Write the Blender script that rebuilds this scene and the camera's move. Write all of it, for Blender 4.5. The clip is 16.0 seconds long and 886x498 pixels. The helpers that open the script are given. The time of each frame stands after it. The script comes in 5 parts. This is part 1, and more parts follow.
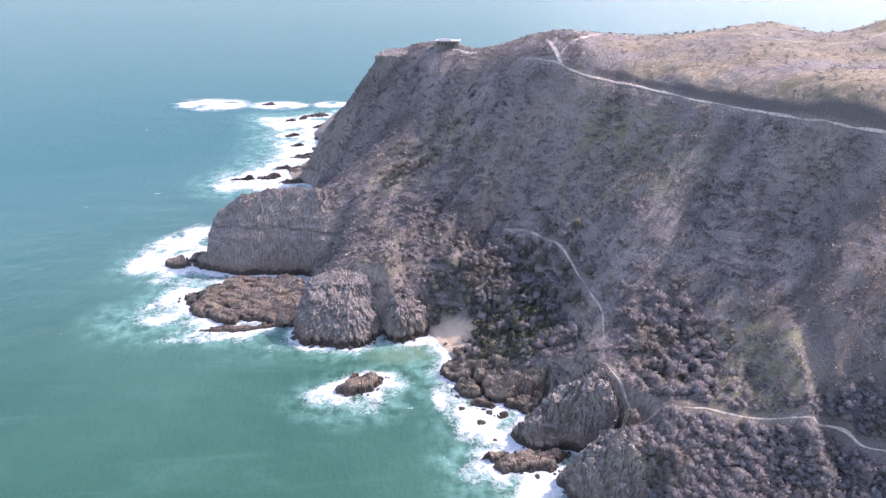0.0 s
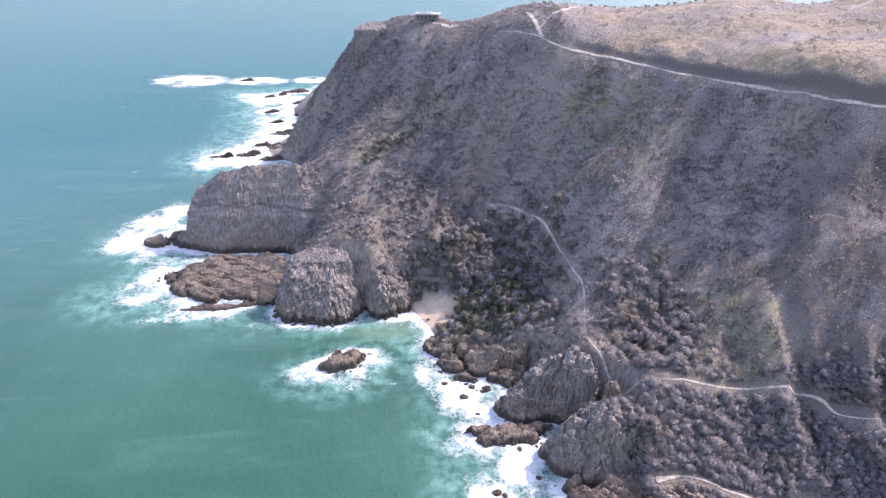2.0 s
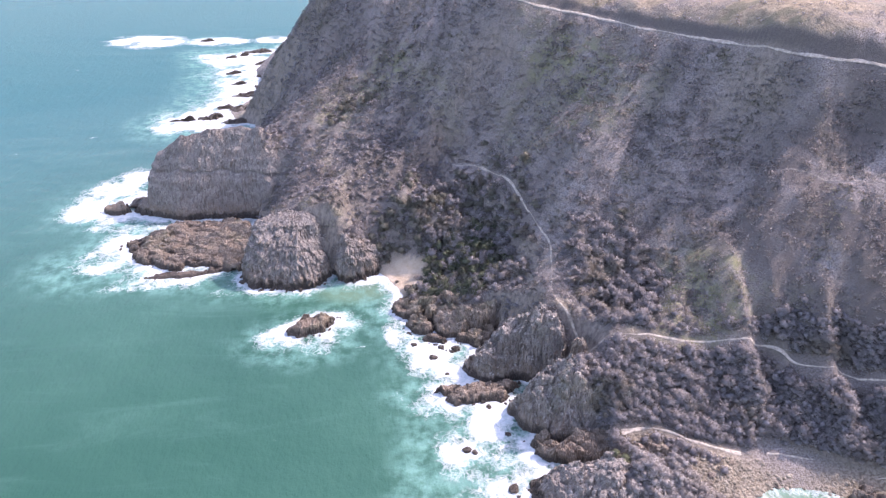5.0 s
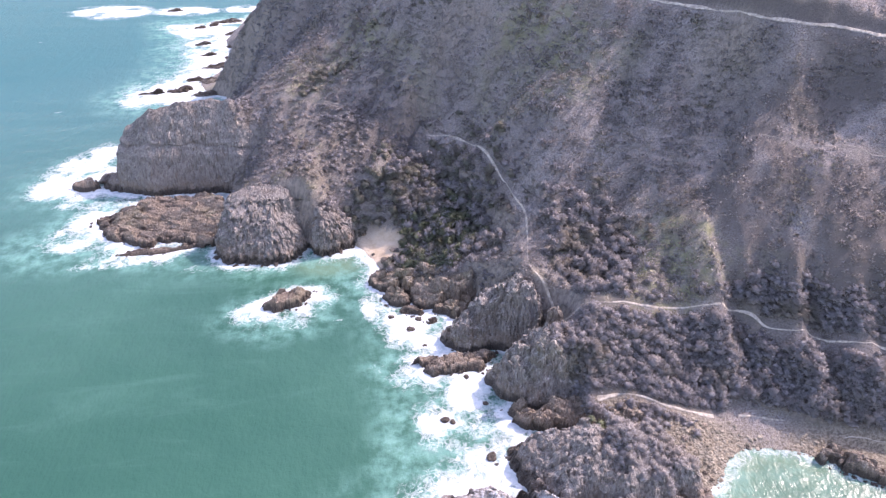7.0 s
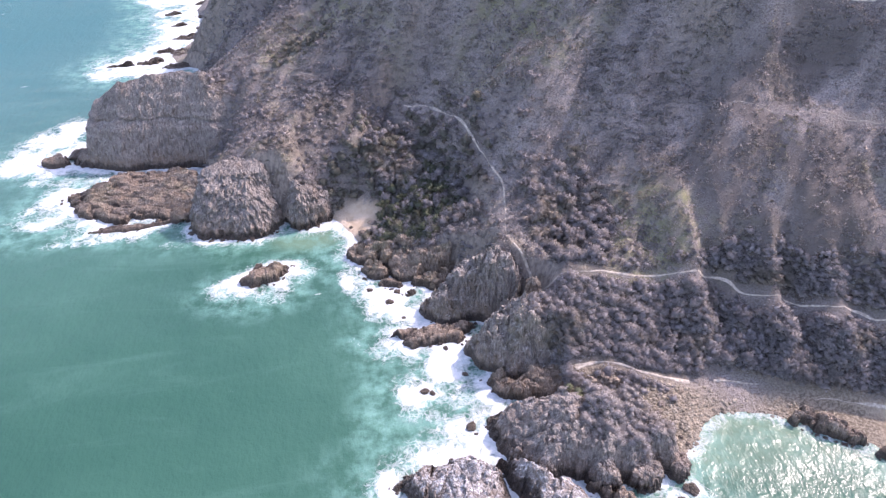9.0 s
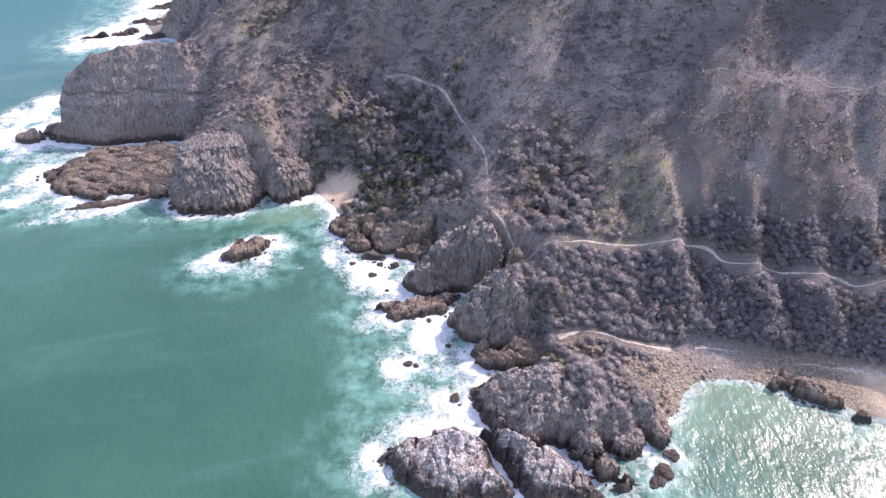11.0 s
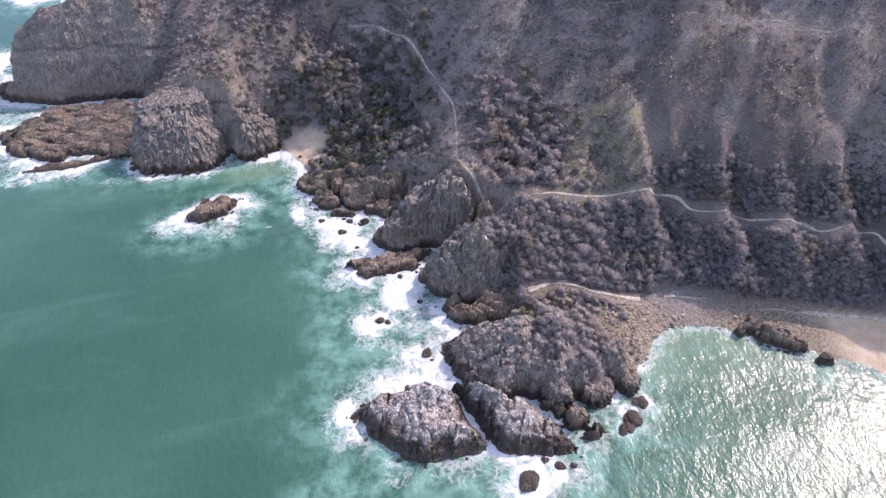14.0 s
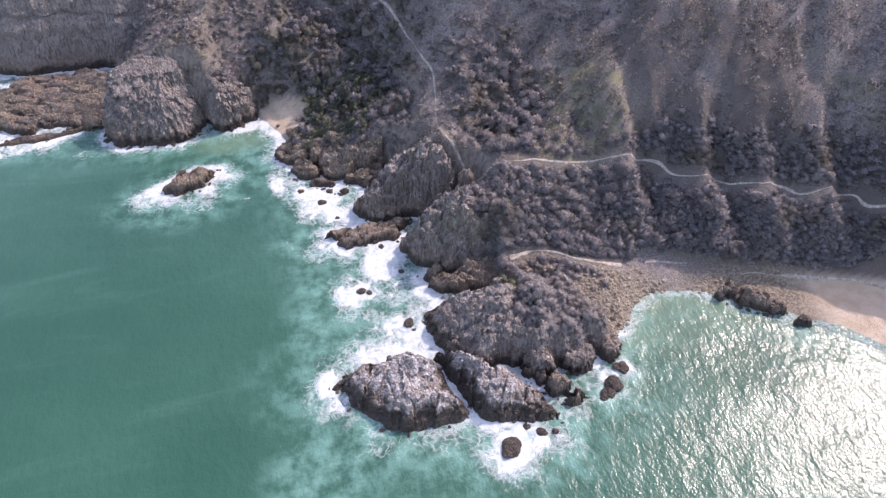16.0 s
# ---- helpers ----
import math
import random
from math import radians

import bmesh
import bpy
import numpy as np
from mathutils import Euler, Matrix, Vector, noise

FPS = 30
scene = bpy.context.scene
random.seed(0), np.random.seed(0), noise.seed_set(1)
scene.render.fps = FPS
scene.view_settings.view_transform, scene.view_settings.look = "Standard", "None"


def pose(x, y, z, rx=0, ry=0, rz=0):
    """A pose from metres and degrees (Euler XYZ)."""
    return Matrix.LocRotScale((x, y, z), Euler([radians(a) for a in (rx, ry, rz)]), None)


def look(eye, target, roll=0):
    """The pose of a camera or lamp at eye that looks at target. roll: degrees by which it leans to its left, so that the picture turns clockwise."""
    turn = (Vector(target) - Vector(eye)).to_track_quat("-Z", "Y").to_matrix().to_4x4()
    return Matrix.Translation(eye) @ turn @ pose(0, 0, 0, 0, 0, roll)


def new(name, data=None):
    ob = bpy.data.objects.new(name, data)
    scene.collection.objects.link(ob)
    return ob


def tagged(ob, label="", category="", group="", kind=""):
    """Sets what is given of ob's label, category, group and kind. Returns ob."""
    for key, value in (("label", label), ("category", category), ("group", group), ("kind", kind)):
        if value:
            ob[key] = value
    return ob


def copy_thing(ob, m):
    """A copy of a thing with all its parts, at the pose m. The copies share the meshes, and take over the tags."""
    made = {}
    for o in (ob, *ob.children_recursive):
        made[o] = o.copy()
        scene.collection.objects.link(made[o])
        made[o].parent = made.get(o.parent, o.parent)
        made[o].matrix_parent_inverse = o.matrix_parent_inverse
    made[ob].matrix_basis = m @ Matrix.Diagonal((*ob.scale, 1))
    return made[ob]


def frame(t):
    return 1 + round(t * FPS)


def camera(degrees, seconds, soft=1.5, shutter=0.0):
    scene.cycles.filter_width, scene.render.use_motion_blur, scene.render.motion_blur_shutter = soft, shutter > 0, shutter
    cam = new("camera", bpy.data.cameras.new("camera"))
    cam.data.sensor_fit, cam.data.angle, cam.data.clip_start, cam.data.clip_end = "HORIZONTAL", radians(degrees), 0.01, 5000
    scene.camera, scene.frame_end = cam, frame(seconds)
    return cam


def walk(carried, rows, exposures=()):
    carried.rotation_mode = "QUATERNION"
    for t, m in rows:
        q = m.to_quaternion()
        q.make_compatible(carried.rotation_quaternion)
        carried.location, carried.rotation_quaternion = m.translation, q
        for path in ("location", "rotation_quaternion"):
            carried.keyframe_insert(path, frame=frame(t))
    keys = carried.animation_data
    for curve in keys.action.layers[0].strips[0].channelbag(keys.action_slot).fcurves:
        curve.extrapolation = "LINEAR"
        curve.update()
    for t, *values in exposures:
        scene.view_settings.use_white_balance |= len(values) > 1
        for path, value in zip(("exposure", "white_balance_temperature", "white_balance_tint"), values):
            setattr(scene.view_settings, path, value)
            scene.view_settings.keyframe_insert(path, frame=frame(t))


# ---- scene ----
cam = camera(66.64, 16.0, soft=1.35)
ROWS = [
    (0.0, pose(0.00, 0.00, 140.00, 65.191, -0.000, -0.000)),
    (0.5, pose(0.28, 0.12, 139.88, 64.705, -0.000, -0.368)),
    (1.0, pose(0.57, 0.24, 139.76, 64.198, -0.000, -0.733)),
    (1.5, pose(0.86, 0.37, 139.64, 63.697, 0.000, -1.089)),
    (2.0, pose(1.17, 0.51, 139.53, 63.189, -0.000, -1.450)),
    (2.5, pose(1.48, 0.65, 139.42, 62.650, -0.000, -1.814)),
    (3.0, pose(1.80, 0.79, 139.31, 62.123, -0.000, -2.190)),
    (5.5, pose(3.54, 1.58, 138.80, 59.326, -0.000, -4.573)),
    (6.0, pose(3.91, 1.75, 138.70, 58.706, -0.000, -5.066)),
    (6.5, pose(4.29, 1.92, 138.61, 58.088, -0.000, -5.562)),
    (7.0, pose(4.68, 2.11, 138.52, 57.475, -0.000, -6.054)),
    (7.5, pose(5.08, 2.29, 138.43, 56.857, -0.000, -6.564)),
    (8.0, pose(5.49, 2.48, 138.35, 56.232, 0.000, -7.063)),
    (8.5, pose(5.90, 2.68, 138.26, 55.627, 0.000, -7.491)),
    (9.0, pose(6.32, 2.88, 138.18, 55.015, 0.000, -7.833)),
    (11.5, pose(8.57, 3.94, 137.81, 51.900, 0.000, -9.437)),
    (12.0, pose(9.04, 4.17, 137.75, 51.248, 0.000, -9.774)),
    (12.5, pose(9.52, 4.40, 137.68, 50.572, 0.000, -10.195)),
    (13.0, pose(10.01, 4.64, 137.62, 49.864, 0.000, -10.557)),
    (13.5, pose(10.51, 4.88, 137.56, 49.159, 0.000, -10.936)),
    (14.0, pose(11.02, 5.13, 137.51, 48.448, 0.000, -11.450)),
    (14.5, pose(11.53, 5.38, 137.45, 47.734, 0.000, -11.863)),
    (15.0, pose(12.06, 5.63, 137.40, 47.004, -0.000, -12.253)),
    (15.5, pose(12.59, 5.89, 137.35, 46.286, -0.000, -12.639)),
    (16.0, pose(13.13, 6.16, 137.30, 45.567, -0.000, -12.906)),
]
EXPOSURES = [(0.0, 1.65, 6600, 28), (6.0, 1.8, 6720, 29), (12.0, 1.5, 6780, 28), (16.0, 1.25, 6850, 27)]
walk(cam, ROWS, EXPOSURES)

# ---- daylight ----
SUN_AZ, SUN_EL = 65.0, 45.0   # degrees: clockwise from +y, above the horizon
world = bpy.data.worlds.new("sky")
scene.world = world
world.use_nodes = True
wn, wl = world.node_tree.nodes, world.node_tree.links
sky = wn.new("ShaderNodeTexSky")
sky.sky_type, sky.sun_disc = "NISHITA", False
sky.sun_elevation, sky.sun_rotation = radians(SUN_EL), radians(SUN_AZ)
sky.air_density, sky.dust_density, sky.ozone_density = 1.1, 1.7, 1.0
wl.new(sky.outputs[0], wn["Background"].inputs[0])
wn["Background"].inputs[1].default_value = 0.15
lamp = bpy.data.lights.new("sun", "SUN")
lamp.energy, lamp.angle, lamp.color = 1.8, radians(0.53), (1.0, 0.96, 0.91)
sun = new("sun", lamp)
toward = Vector((math.sin(radians(SUN_AZ)) * math.cos(radians(SUN_EL)), math.cos(radians(SUN_AZ)) * math.cos(radians(SUN_EL)), math.sin(radians(SUN_EL))))
sun.matrix_world = look(toward * 300, (0, 0, 0))

# ---- materials ----
def material(name):
    m = bpy.data.materials.new(name)
    m.use_nodes = True
    return m, m.node_tree.nodes, m.node_tree.links, m.node_tree.nodes["Principled BSDF"]


def noise_node(n, l, scale, detail=4.0, rough=0.55, warp=None, curl=0.0):
    """Noise in world metres: scale is lumps per metre."""
    pos = n.new("ShaderNodeNewGeometry").outputs["Position"]
    if warp:
        mul = n.new("ShaderNodeVectorMath")
        mul.operation = "MULTIPLY"
        mul.inputs[1].default_value = warp
        l.new(pos, mul.inputs[0])
        pos = mul.outputs[0]
    t = n.new("ShaderNodeTexNoise")
    t.inputs["Scale"].default_value, t.inputs["Detail"].default_value, t.inputs["Roughness"].default_value = scale, detail, rough
    t.inputs["Distortion"].default_value = curl
    l.new(pos, t.inputs["Vector"])
    return t.outputs["Fac"]


def joints(n, l, scale, warp):
    """Distance to the nearest joint of an irregular block pattern."""
    mul = n.new("ShaderNodeVectorMath")
    mul.operation = "MULTIPLY"
    mul.inputs[1].default_value = warp
    l.new(n.new("ShaderNodeNewGeometry").outputs["Position"], mul.inputs[0])
    t = n.new("ShaderNodeTexVoronoi")
    t.feature = "DISTANCE_TO_EDGE"
    t.inputs["Scale"].default_value = scale
    l.new(mul.outputs[0], t.inputs["Vector"])
    return t.outputs["Distance"]


def spread(n, l, value, lo, hi):
    r = n.new("ShaderNodeMapRange")
    r.interpolation_type = "SMOOTHSTEP"
    r.inputs["From Min"].default_value, r.inputs["From Max"].default_value = lo, hi
    l.new(value, r.inputs["Value"])
    return r.outputs["Result"]


def blend(n, l, fac, a, b):
    x = n.new("ShaderNodeMix")
    x.data_type = "RGBA"
    for sock, v in ((x.inputs[0], fac), (x.inputs[6], a), (x.inputs[7], b)):
        if hasattr(v, "links"):
            l.new(v, sock)
        elif isinstance(v, float):
            sock.default_value = v
        else:
            sock.default_value = (*v, 1)
    return x.outputs[2]


def calc(n, l, op, a, b):
    x = n.new("ShaderNodeMath")
    x.operation, x.use_clamp = op, op != "SUBTRACT"
    for sock, v in zip(x.inputs, (a, b)):
        if hasattr(v, "links"):
            l.new(v, sock)
        else:
            sock.default_value = v
    return x.outputs[0]


def attr(n, name):
    a = n.new("ShaderNodeAttribute")
    a.attribute_name = name
    return a.outputs["Fac"]


def bump(n, l, bsdf, height, strength, distance, under=None):
    b = n.new("ShaderNodeBump")
    b.inputs["Strength"].default_value, b.inputs["Distance"].default_value = strength, distance
    l.new(height, b.inputs["Height"])
    if under:
        l.new(under, b.inputs["Normal"])
    l.new(b.outputs[0], bsdf.inputs["Normal"])
    return b.outputs[0]


def rock_material(name, pale, mid, dark, cap, cap_amount, band_top=1.6, moss=0.0):
    """Weathered quartzite: upright streaks, lichen and droppings on ledges paled as if sunlit, a wet weedy band at the
    tide line, widened to paint in the walls' shade.
    """
    m, n, l, b = material(name)
    col = blend(n, l, spread(n, l, noise_node(n, l, 0.35, 5), 0.35, 0.65), mid, pale)
    streak = noise_node(n, l, 1.6, 5, 0.65, (1, 1, 0.12))
    col = blend(n, l, spread(n, l, streak, 0.52, 0.36), col, dark)
    col = blend(n, l, calc(n, l, "MULTIPLY", spread(n, l, joints(n, l, 1.25, (1, 1, 0.45)), 0.10, 0.0), 0.35), col, dark)
    if moss:
        col = blend(n, l, calc(n, l, "MULTIPLY", spread(n, l, noise_node(n, l, 0.07, 5, 0.6), 0.5, 0.62), moss), col, (0.21, 0.20, 0.11))
    col = blend(n, l, calc(n, l, "MULTIPLY", spread(n, l, noise_node(n, l, 0.12, 3), 0.5, 0.7), 0.45), col, (0.22, 0.165, 0.13))
    geo = n.new("ShaderNodeNewGeometry")
    low = n.new("ShaderNodeSeparateXYZ")
    l.new(geo.outputs["Position"], low.inputs[0])
    high = n.new("ShaderNodeMath")
    high.operation = "MULTIPLY_ADD"
    l.new(noise_node(n, l, 0.25, 5, 0.65), high.inputs[0])
    high.inputs[1].default_value = -15.0
    l.new(low.outputs["Z"], high.inputs[2])
    col = blend(n, l, calc(n, l, "MULTIPLY", spread(n, l, high.outputs[0], -0.5, -4.5), 0.6), col, (0.24, 0.178, 0.135))
    chips = noise_node(n, l, 2.2, 8, 0.8, (1, 1, 0.4))
    col = blend(n, l, calc(n, l, "MULTIPLY", spread(n, l, chips, 0.54, 0.64), 0.55), col, pale)
    col = blend(n, l, calc(n, l, "MULTIPLY", spread(n, l, chips, 0.46, 0.37), 0.7), col, dark)
    drip = spread(n, l, noise_node(n, l, 0.9, 5, 0.6, (1, 1, 0.09)), 0.63, 0.72)
    col = blend(n, l, calc(n, l, "MULTIPLY", drip, spread(n, l, low.outputs["Z"], 6.0, 16.0)), col, (0.44, 0.39, 0.35))
    sep = n.new("ShaderNodeSeparateXYZ")
    l.new(geo.outputs["Normal"], sep.inputs[0])
    # Lichen and droppings; the pale tops also paint in sunlight on ledges.
    ledge = spread(n, l, sep.outputs["Z"], 0.15, 0.65)
    spots = spread(n, l, noise_node(n, l, 0.8, 7, 0.75), 0.60 - 0.16 * cap_amount, 0.74 - 0.14 * cap_amount)
    col = blend(n, l, calc(n, l, "MULTIPLY", ledge, spots), col, cap)
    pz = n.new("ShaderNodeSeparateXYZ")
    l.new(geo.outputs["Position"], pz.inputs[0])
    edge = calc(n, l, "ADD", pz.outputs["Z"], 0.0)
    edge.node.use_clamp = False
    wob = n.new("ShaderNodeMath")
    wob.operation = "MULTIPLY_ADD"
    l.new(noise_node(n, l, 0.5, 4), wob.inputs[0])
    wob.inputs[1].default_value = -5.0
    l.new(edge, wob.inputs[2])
    # Tide-wet weed, carried higher to put the shade of steep walls into colour.
    wet_shade = spread(n, l, wob.outputs[0], band_top - 1.4, band_top - 3.4)
    col = blend(n, l, calc(n, l, "MULTIPLY", wet_shade, 0.9), col, (0.06, 0.046, 0.038))
    l.new(col, b.inputs["Base Color"])
    rough = n.new("ShaderNodeMapRange")
    rough.inputs["To Min"].default_value, rough.inputs["To Max"].default_value = 0.92, 0.42
    l.new(wet_shade, rough.inputs["Value"])
    l.new(rough.outputs[0], b.inputs["Roughness"])
    b.inputs["Specular IOR Level"].default_value = 0.3
    seam = spread(n, l, joints(n, l, 1.25, (1, 1, 0.45)), 0.0, 0.2)
    n1 = bump(n, l, b, noise_node(n, l, 1.9, 7, 0.75, (1, 1, 0.2)), 0.9, 0.4)
    n2 = bump(n, l, b, seam, 0.7, 0.35, n1)
    bump(n, l, b, noise_node(n, l, 5.0, 4, 0.7), 0.7, 0.2, n2)
    return m


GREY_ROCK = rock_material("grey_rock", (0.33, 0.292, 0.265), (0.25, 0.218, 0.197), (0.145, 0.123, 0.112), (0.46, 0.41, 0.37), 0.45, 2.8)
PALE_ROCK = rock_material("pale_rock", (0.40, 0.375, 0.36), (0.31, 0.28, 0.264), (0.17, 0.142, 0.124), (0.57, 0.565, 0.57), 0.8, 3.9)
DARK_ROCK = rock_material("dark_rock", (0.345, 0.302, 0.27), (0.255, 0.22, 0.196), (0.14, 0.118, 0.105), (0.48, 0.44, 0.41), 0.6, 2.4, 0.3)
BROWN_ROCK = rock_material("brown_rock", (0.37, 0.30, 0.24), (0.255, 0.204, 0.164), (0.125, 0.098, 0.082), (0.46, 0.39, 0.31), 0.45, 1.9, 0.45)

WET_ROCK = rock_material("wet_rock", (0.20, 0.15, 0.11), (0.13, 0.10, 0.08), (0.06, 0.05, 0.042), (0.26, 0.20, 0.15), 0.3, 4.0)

# The hillside: burnt heath, dry grass, sand, gravel, by masks on the mesh.
GROUND, n, l, b = material("heath_ground")
big, fine, tiny = noise_node(n, l, 0.05, 5), noise_node(n, l, 0.55, 6, 0.7), noise_node(n, l, 2.4, 4, 0.7)
crumb = noise_node(n, l, 1.1, 8, 0.78)
streaks = n.new("ShaderNodeMath")
streaks.operation = "MULTIPLY_ADD"
l.new(crumb, streaks.inputs[0])
streaks.inputs[1].default_value = 0.55
l.new(attr(n, "ridge"), streaks.inputs[2])
streaks = streaks.outputs[0]
col = blend(n, l, spread(n, l, big, 0.38, 0.64), (0.272, 0.242, 0.234), (0.36, 0.322, 0.31))
col = blend(n, l, calc(n, l, "MULTIPLY", spread(n, l, streaks, 0.80, 1.15), 0.75), col, (0.32, 0.278, 0.248))
col = blend(n, l, calc(n, l, "MULTIPLY", spread(n, l, streaks, 0.70, 0.40), 0.55), col, (0.13, 0.113, 0.105))
col = blend(n, l, spread(n, l, fine, 0.42, 0.70), col, (0.285, 0.245, 0.215))
col = blend(n, l, spread(n, l, tiny, 0.56, 0.40), col, (0.135, 0.112, 0.10))
col = blend(n, l, calc(n, l, "MULTIPLY", attr(n, "green"), spread(n, l, noise_node(n, l, 0.22, 6, 0.7), 0.36, 0.62)), col, (0.215, 0.206, 0.12))
patchy = noise_node(n, l, 0.085, 6, 0.68, (1, 0.55, 0.6), 0.7)
col = blend(n, l, calc(n, l, "MULTIPLY", spread(n, l, patchy, 0.5, 0.64), 0.28), col, (0.125, 0.108, 0.094))
col = blend(n, l, calc(n, l, "MULTIPLY", spread(n, l, crumb, 0.50, 0.40), 0.38), col, (0.11, 0.096, 0.09))
col = blend(n, l, calc(n, l, "MULTIPLY", spread(n, l, crumb, 0.56, 0.66), 0.35), col, (0.36, 0.32, 0.295))
grass = blend(n, l, spread(n, l, fine, 0.35, 0.65), (0.20, 0.16, 0.117), (0.37, 0.295, 0.208))
grass = blend(n, l, spread(n, l, noise_node(n, l, 0.09, 6, 0.65, (0.6, 1.4, 1)), 0.47, 0.6), grass, (0.195, 0.17, 0.118))
# Charred ground, plus shade of gullies, far cliff, scrub and bank painted dark.
col = blend(n, l, calc(n, l, "MULTIPLY", attr(n, "burnt_shade"), 0.82), col, (0.115, 0.099, 0.09))
col = blend(n, l, attr(n, "grass"), col, grass)
bare = blend(n, l, spread(n, l, noise_node(n, l, 1.4, 7, 0.75), 0.42, 0.58), (0.14, 0.114, 0.086), (0.32, 0.268, 0.205))
col = blend(n, l, attr(n, "gravel"), col, bare)
sandy = blend(n, l, spread(n, l, noise_node(n, l, 0.25, 4), 0.35, 0.65), (0.49, 0.375, 0.265), (0.59, 0.475, 0.36))
col = blend(n, l, attr(n, "sand"), col, sandy)
cliff = blend(n, l, spread(n, l, noise_node(n, l, 0.8, 6, 0.7, (1, 1, 0.2)), 0.36, 0.62), (0.16, 0.135, 0.118), (0.31, 0.262, 0.225))
col = blend(n, l, attr(n, "rock"), col, cliff)
l.new(col, b.inputs["Base Color"])
b.inputs["Roughness"].default_value = 0.95
b.inputs["Specular IOR Level"].default_value = 0.15
n1 = bump(n, l, b, fine, 0.7, 0.6)
n1 = bump(n, l, b, crumb, 0.6, 0.35, n1)
bump(n, l, b, tiny, 0.6, 0.25, n1)

# The sea: green water, paler over sand, white where it breaks.
SEA, n, l, b = material("sea_water")
deep = blend(n, l, spread(n, l, noise_node(n, l, 0.012, 4), 0.35, 0.65), (0.022, 0.078, 0.054), (0.033, 0.100, 0.070))
wind = noise_node(n, l, 0.05, 6, 0.65, (0.35, 1.3, 1), 0.8)
deep = blend(n, l, calc(n, l, "MULTIPLY", spread(n, l, wind, 0.5, 0.75), 0.35), deep, (0.062, 0.15, 0.115))
# Bluer far out: deeper water, with distance haze tinted into the colour.
deep = blend(n, l, attr(n, "open_sea"), deep, (0.030, 0.108, 0.118))
col = blend(n, l, attr(n, "shallow"), deep, (0.13, 0.20, 0.135))
milky = calc(n, l, "MULTIPLY", attr(n, "churn"), spread(n, l, noise_node(n, l, 0.16, 6, 0.65), 0.34, 0.7))
col = blend(n, l, milky, col, (0.15, 0.31, 0.26))
lace = noise_node(n, l, 0.30, 9, 0.72, None, 0.9)
edge = n.new("ShaderNodeMath")
edge.operation = "MULTIPLY_ADD"
l.new(lace, edge.inputs[0])
edge.inputs[1].default_value = 1.7
l.new(attr(n, "foam"), edge.inputs[2])
white = spread(n, l, edge.outputs[0], 1.28, 1.66)
net = n.new("ShaderNodeTexVoronoi")
net.feature = "DISTANCE_TO_EDGE"
net.inputs["Scale"].default_value = 0.5
swirl = n.new("ShaderNodeTexNoise")
swirl.inputs["Scale"].default_value, swirl.inputs["Detail"].default_value = 0.22, 5.0
sway = n.new("ShaderNodeVectorMath")
sway.operation = "MULTIPLY_ADD"
place = n.new("ShaderNodeNewGeometry").outputs["Position"]
l.new(place, swirl.inputs["Vector"])
l.new(swirl.outputs["Color"], sway.inputs[0])
sway.inputs[1].default_value = (7, 7, 0)
l.new(place, sway.inputs[2])
l.new(sway.outputs[0], net.inputs["Vector"])
threads = calc(n, l, "MULTIPLY", spread(n, l, net.outputs["Distance"], 0.22, 0.0), spread(n, l, edge.outputs[0], 1.0, 1.45))
threads = calc(n, l, "MULTIPLY", threads, spread(n, l, attr(n, "foam"), 0.06, 0.4))
white = calc(n, l, "MAXIMUM", white, calc(n, l, "MULTIPLY", threads, 0.5))
caps = spread(n, l, noise_node(n, l, 0.11, 7, 0.62, (0.6, 1.6, 1)), 0.70, 0.76)
white = calc(n, l, "MAXIMUM", white, calc(n, l, "MULTIPLY", caps, 0.6))
foam = blend(n, l, spread(n, l, noise_node(n, l, 0.5, 6, 0.7), 0.3, 0.6), (0.38, 0.45, 0.46), (0.60, 0.62, 0.62))
l.new(blend(n, l, white, col, foam), b.inputs["Base Color"])
rough = n.new("ShaderNodeMapRange")
rough.inputs["To Min"].default_value, rough.inputs["To Max"].default_value = 0.19, 0.95
chop = n.new("ShaderNodeMapRange")
chop.inputs["To Min"].default_value, chop.inputs["To Max"].default_value = 0.19, 0.27
l.new(attr(n, "open_sea"), chop.inputs["Value"])
l.new(chop.outputs[0], rough.inputs["To Min"])
l.new(white, rough.inputs["Value"])
l.new(rough.outputs[0], b.inputs["Roughness"])
b.inputs["IOR"].default_value = 1.33
gloss = n.new("ShaderNodeMapRange")
gloss.inputs["To Min"].default_value, gloss.inputs["To Max"].default_value = 0.5, 0.03
l.new(attr(n, "open_sea"), gloss.inputs["Value"])
l.new(gloss.outputs[0], b.inputs["Specular IOR Level"])
n1 = bump(n, l, b, noise_node(n, l, 0.16, 4, 0.55, (1.4, 0.8, 1)), 0.7, 0.55)
n2 = bump(n, l, b, noise_node(n, l, 0.55, 3, 0.55, (1.3, 0.8, 1)), 1.0, 0.2, n1)
n2 = bump(n, l, b, noise_node(n, l, 2.0, 3, 0.6), 1.0, 0.06, n2)
bump(n, l, b, calc(n, l, "MULTIPLY", lace, white), 0.6, 0.5, n2)


def plain(name, a, c, scale, rough=0.9, relief_m=0.1):
    """A two-toned, slightly uneven surface."""
    m, n, l, b = material(name)
    f = noise_node(n, l, scale, 5, 0.65)
    l.new(blend(n, l, spread(n, l, f, 0.35, 0.65), a, c), b.inputs["Base Color"])
    b.inputs["Roughness"].default_value = rough
    bump(n, l, b, f, 0.6, relief_m)
    return m


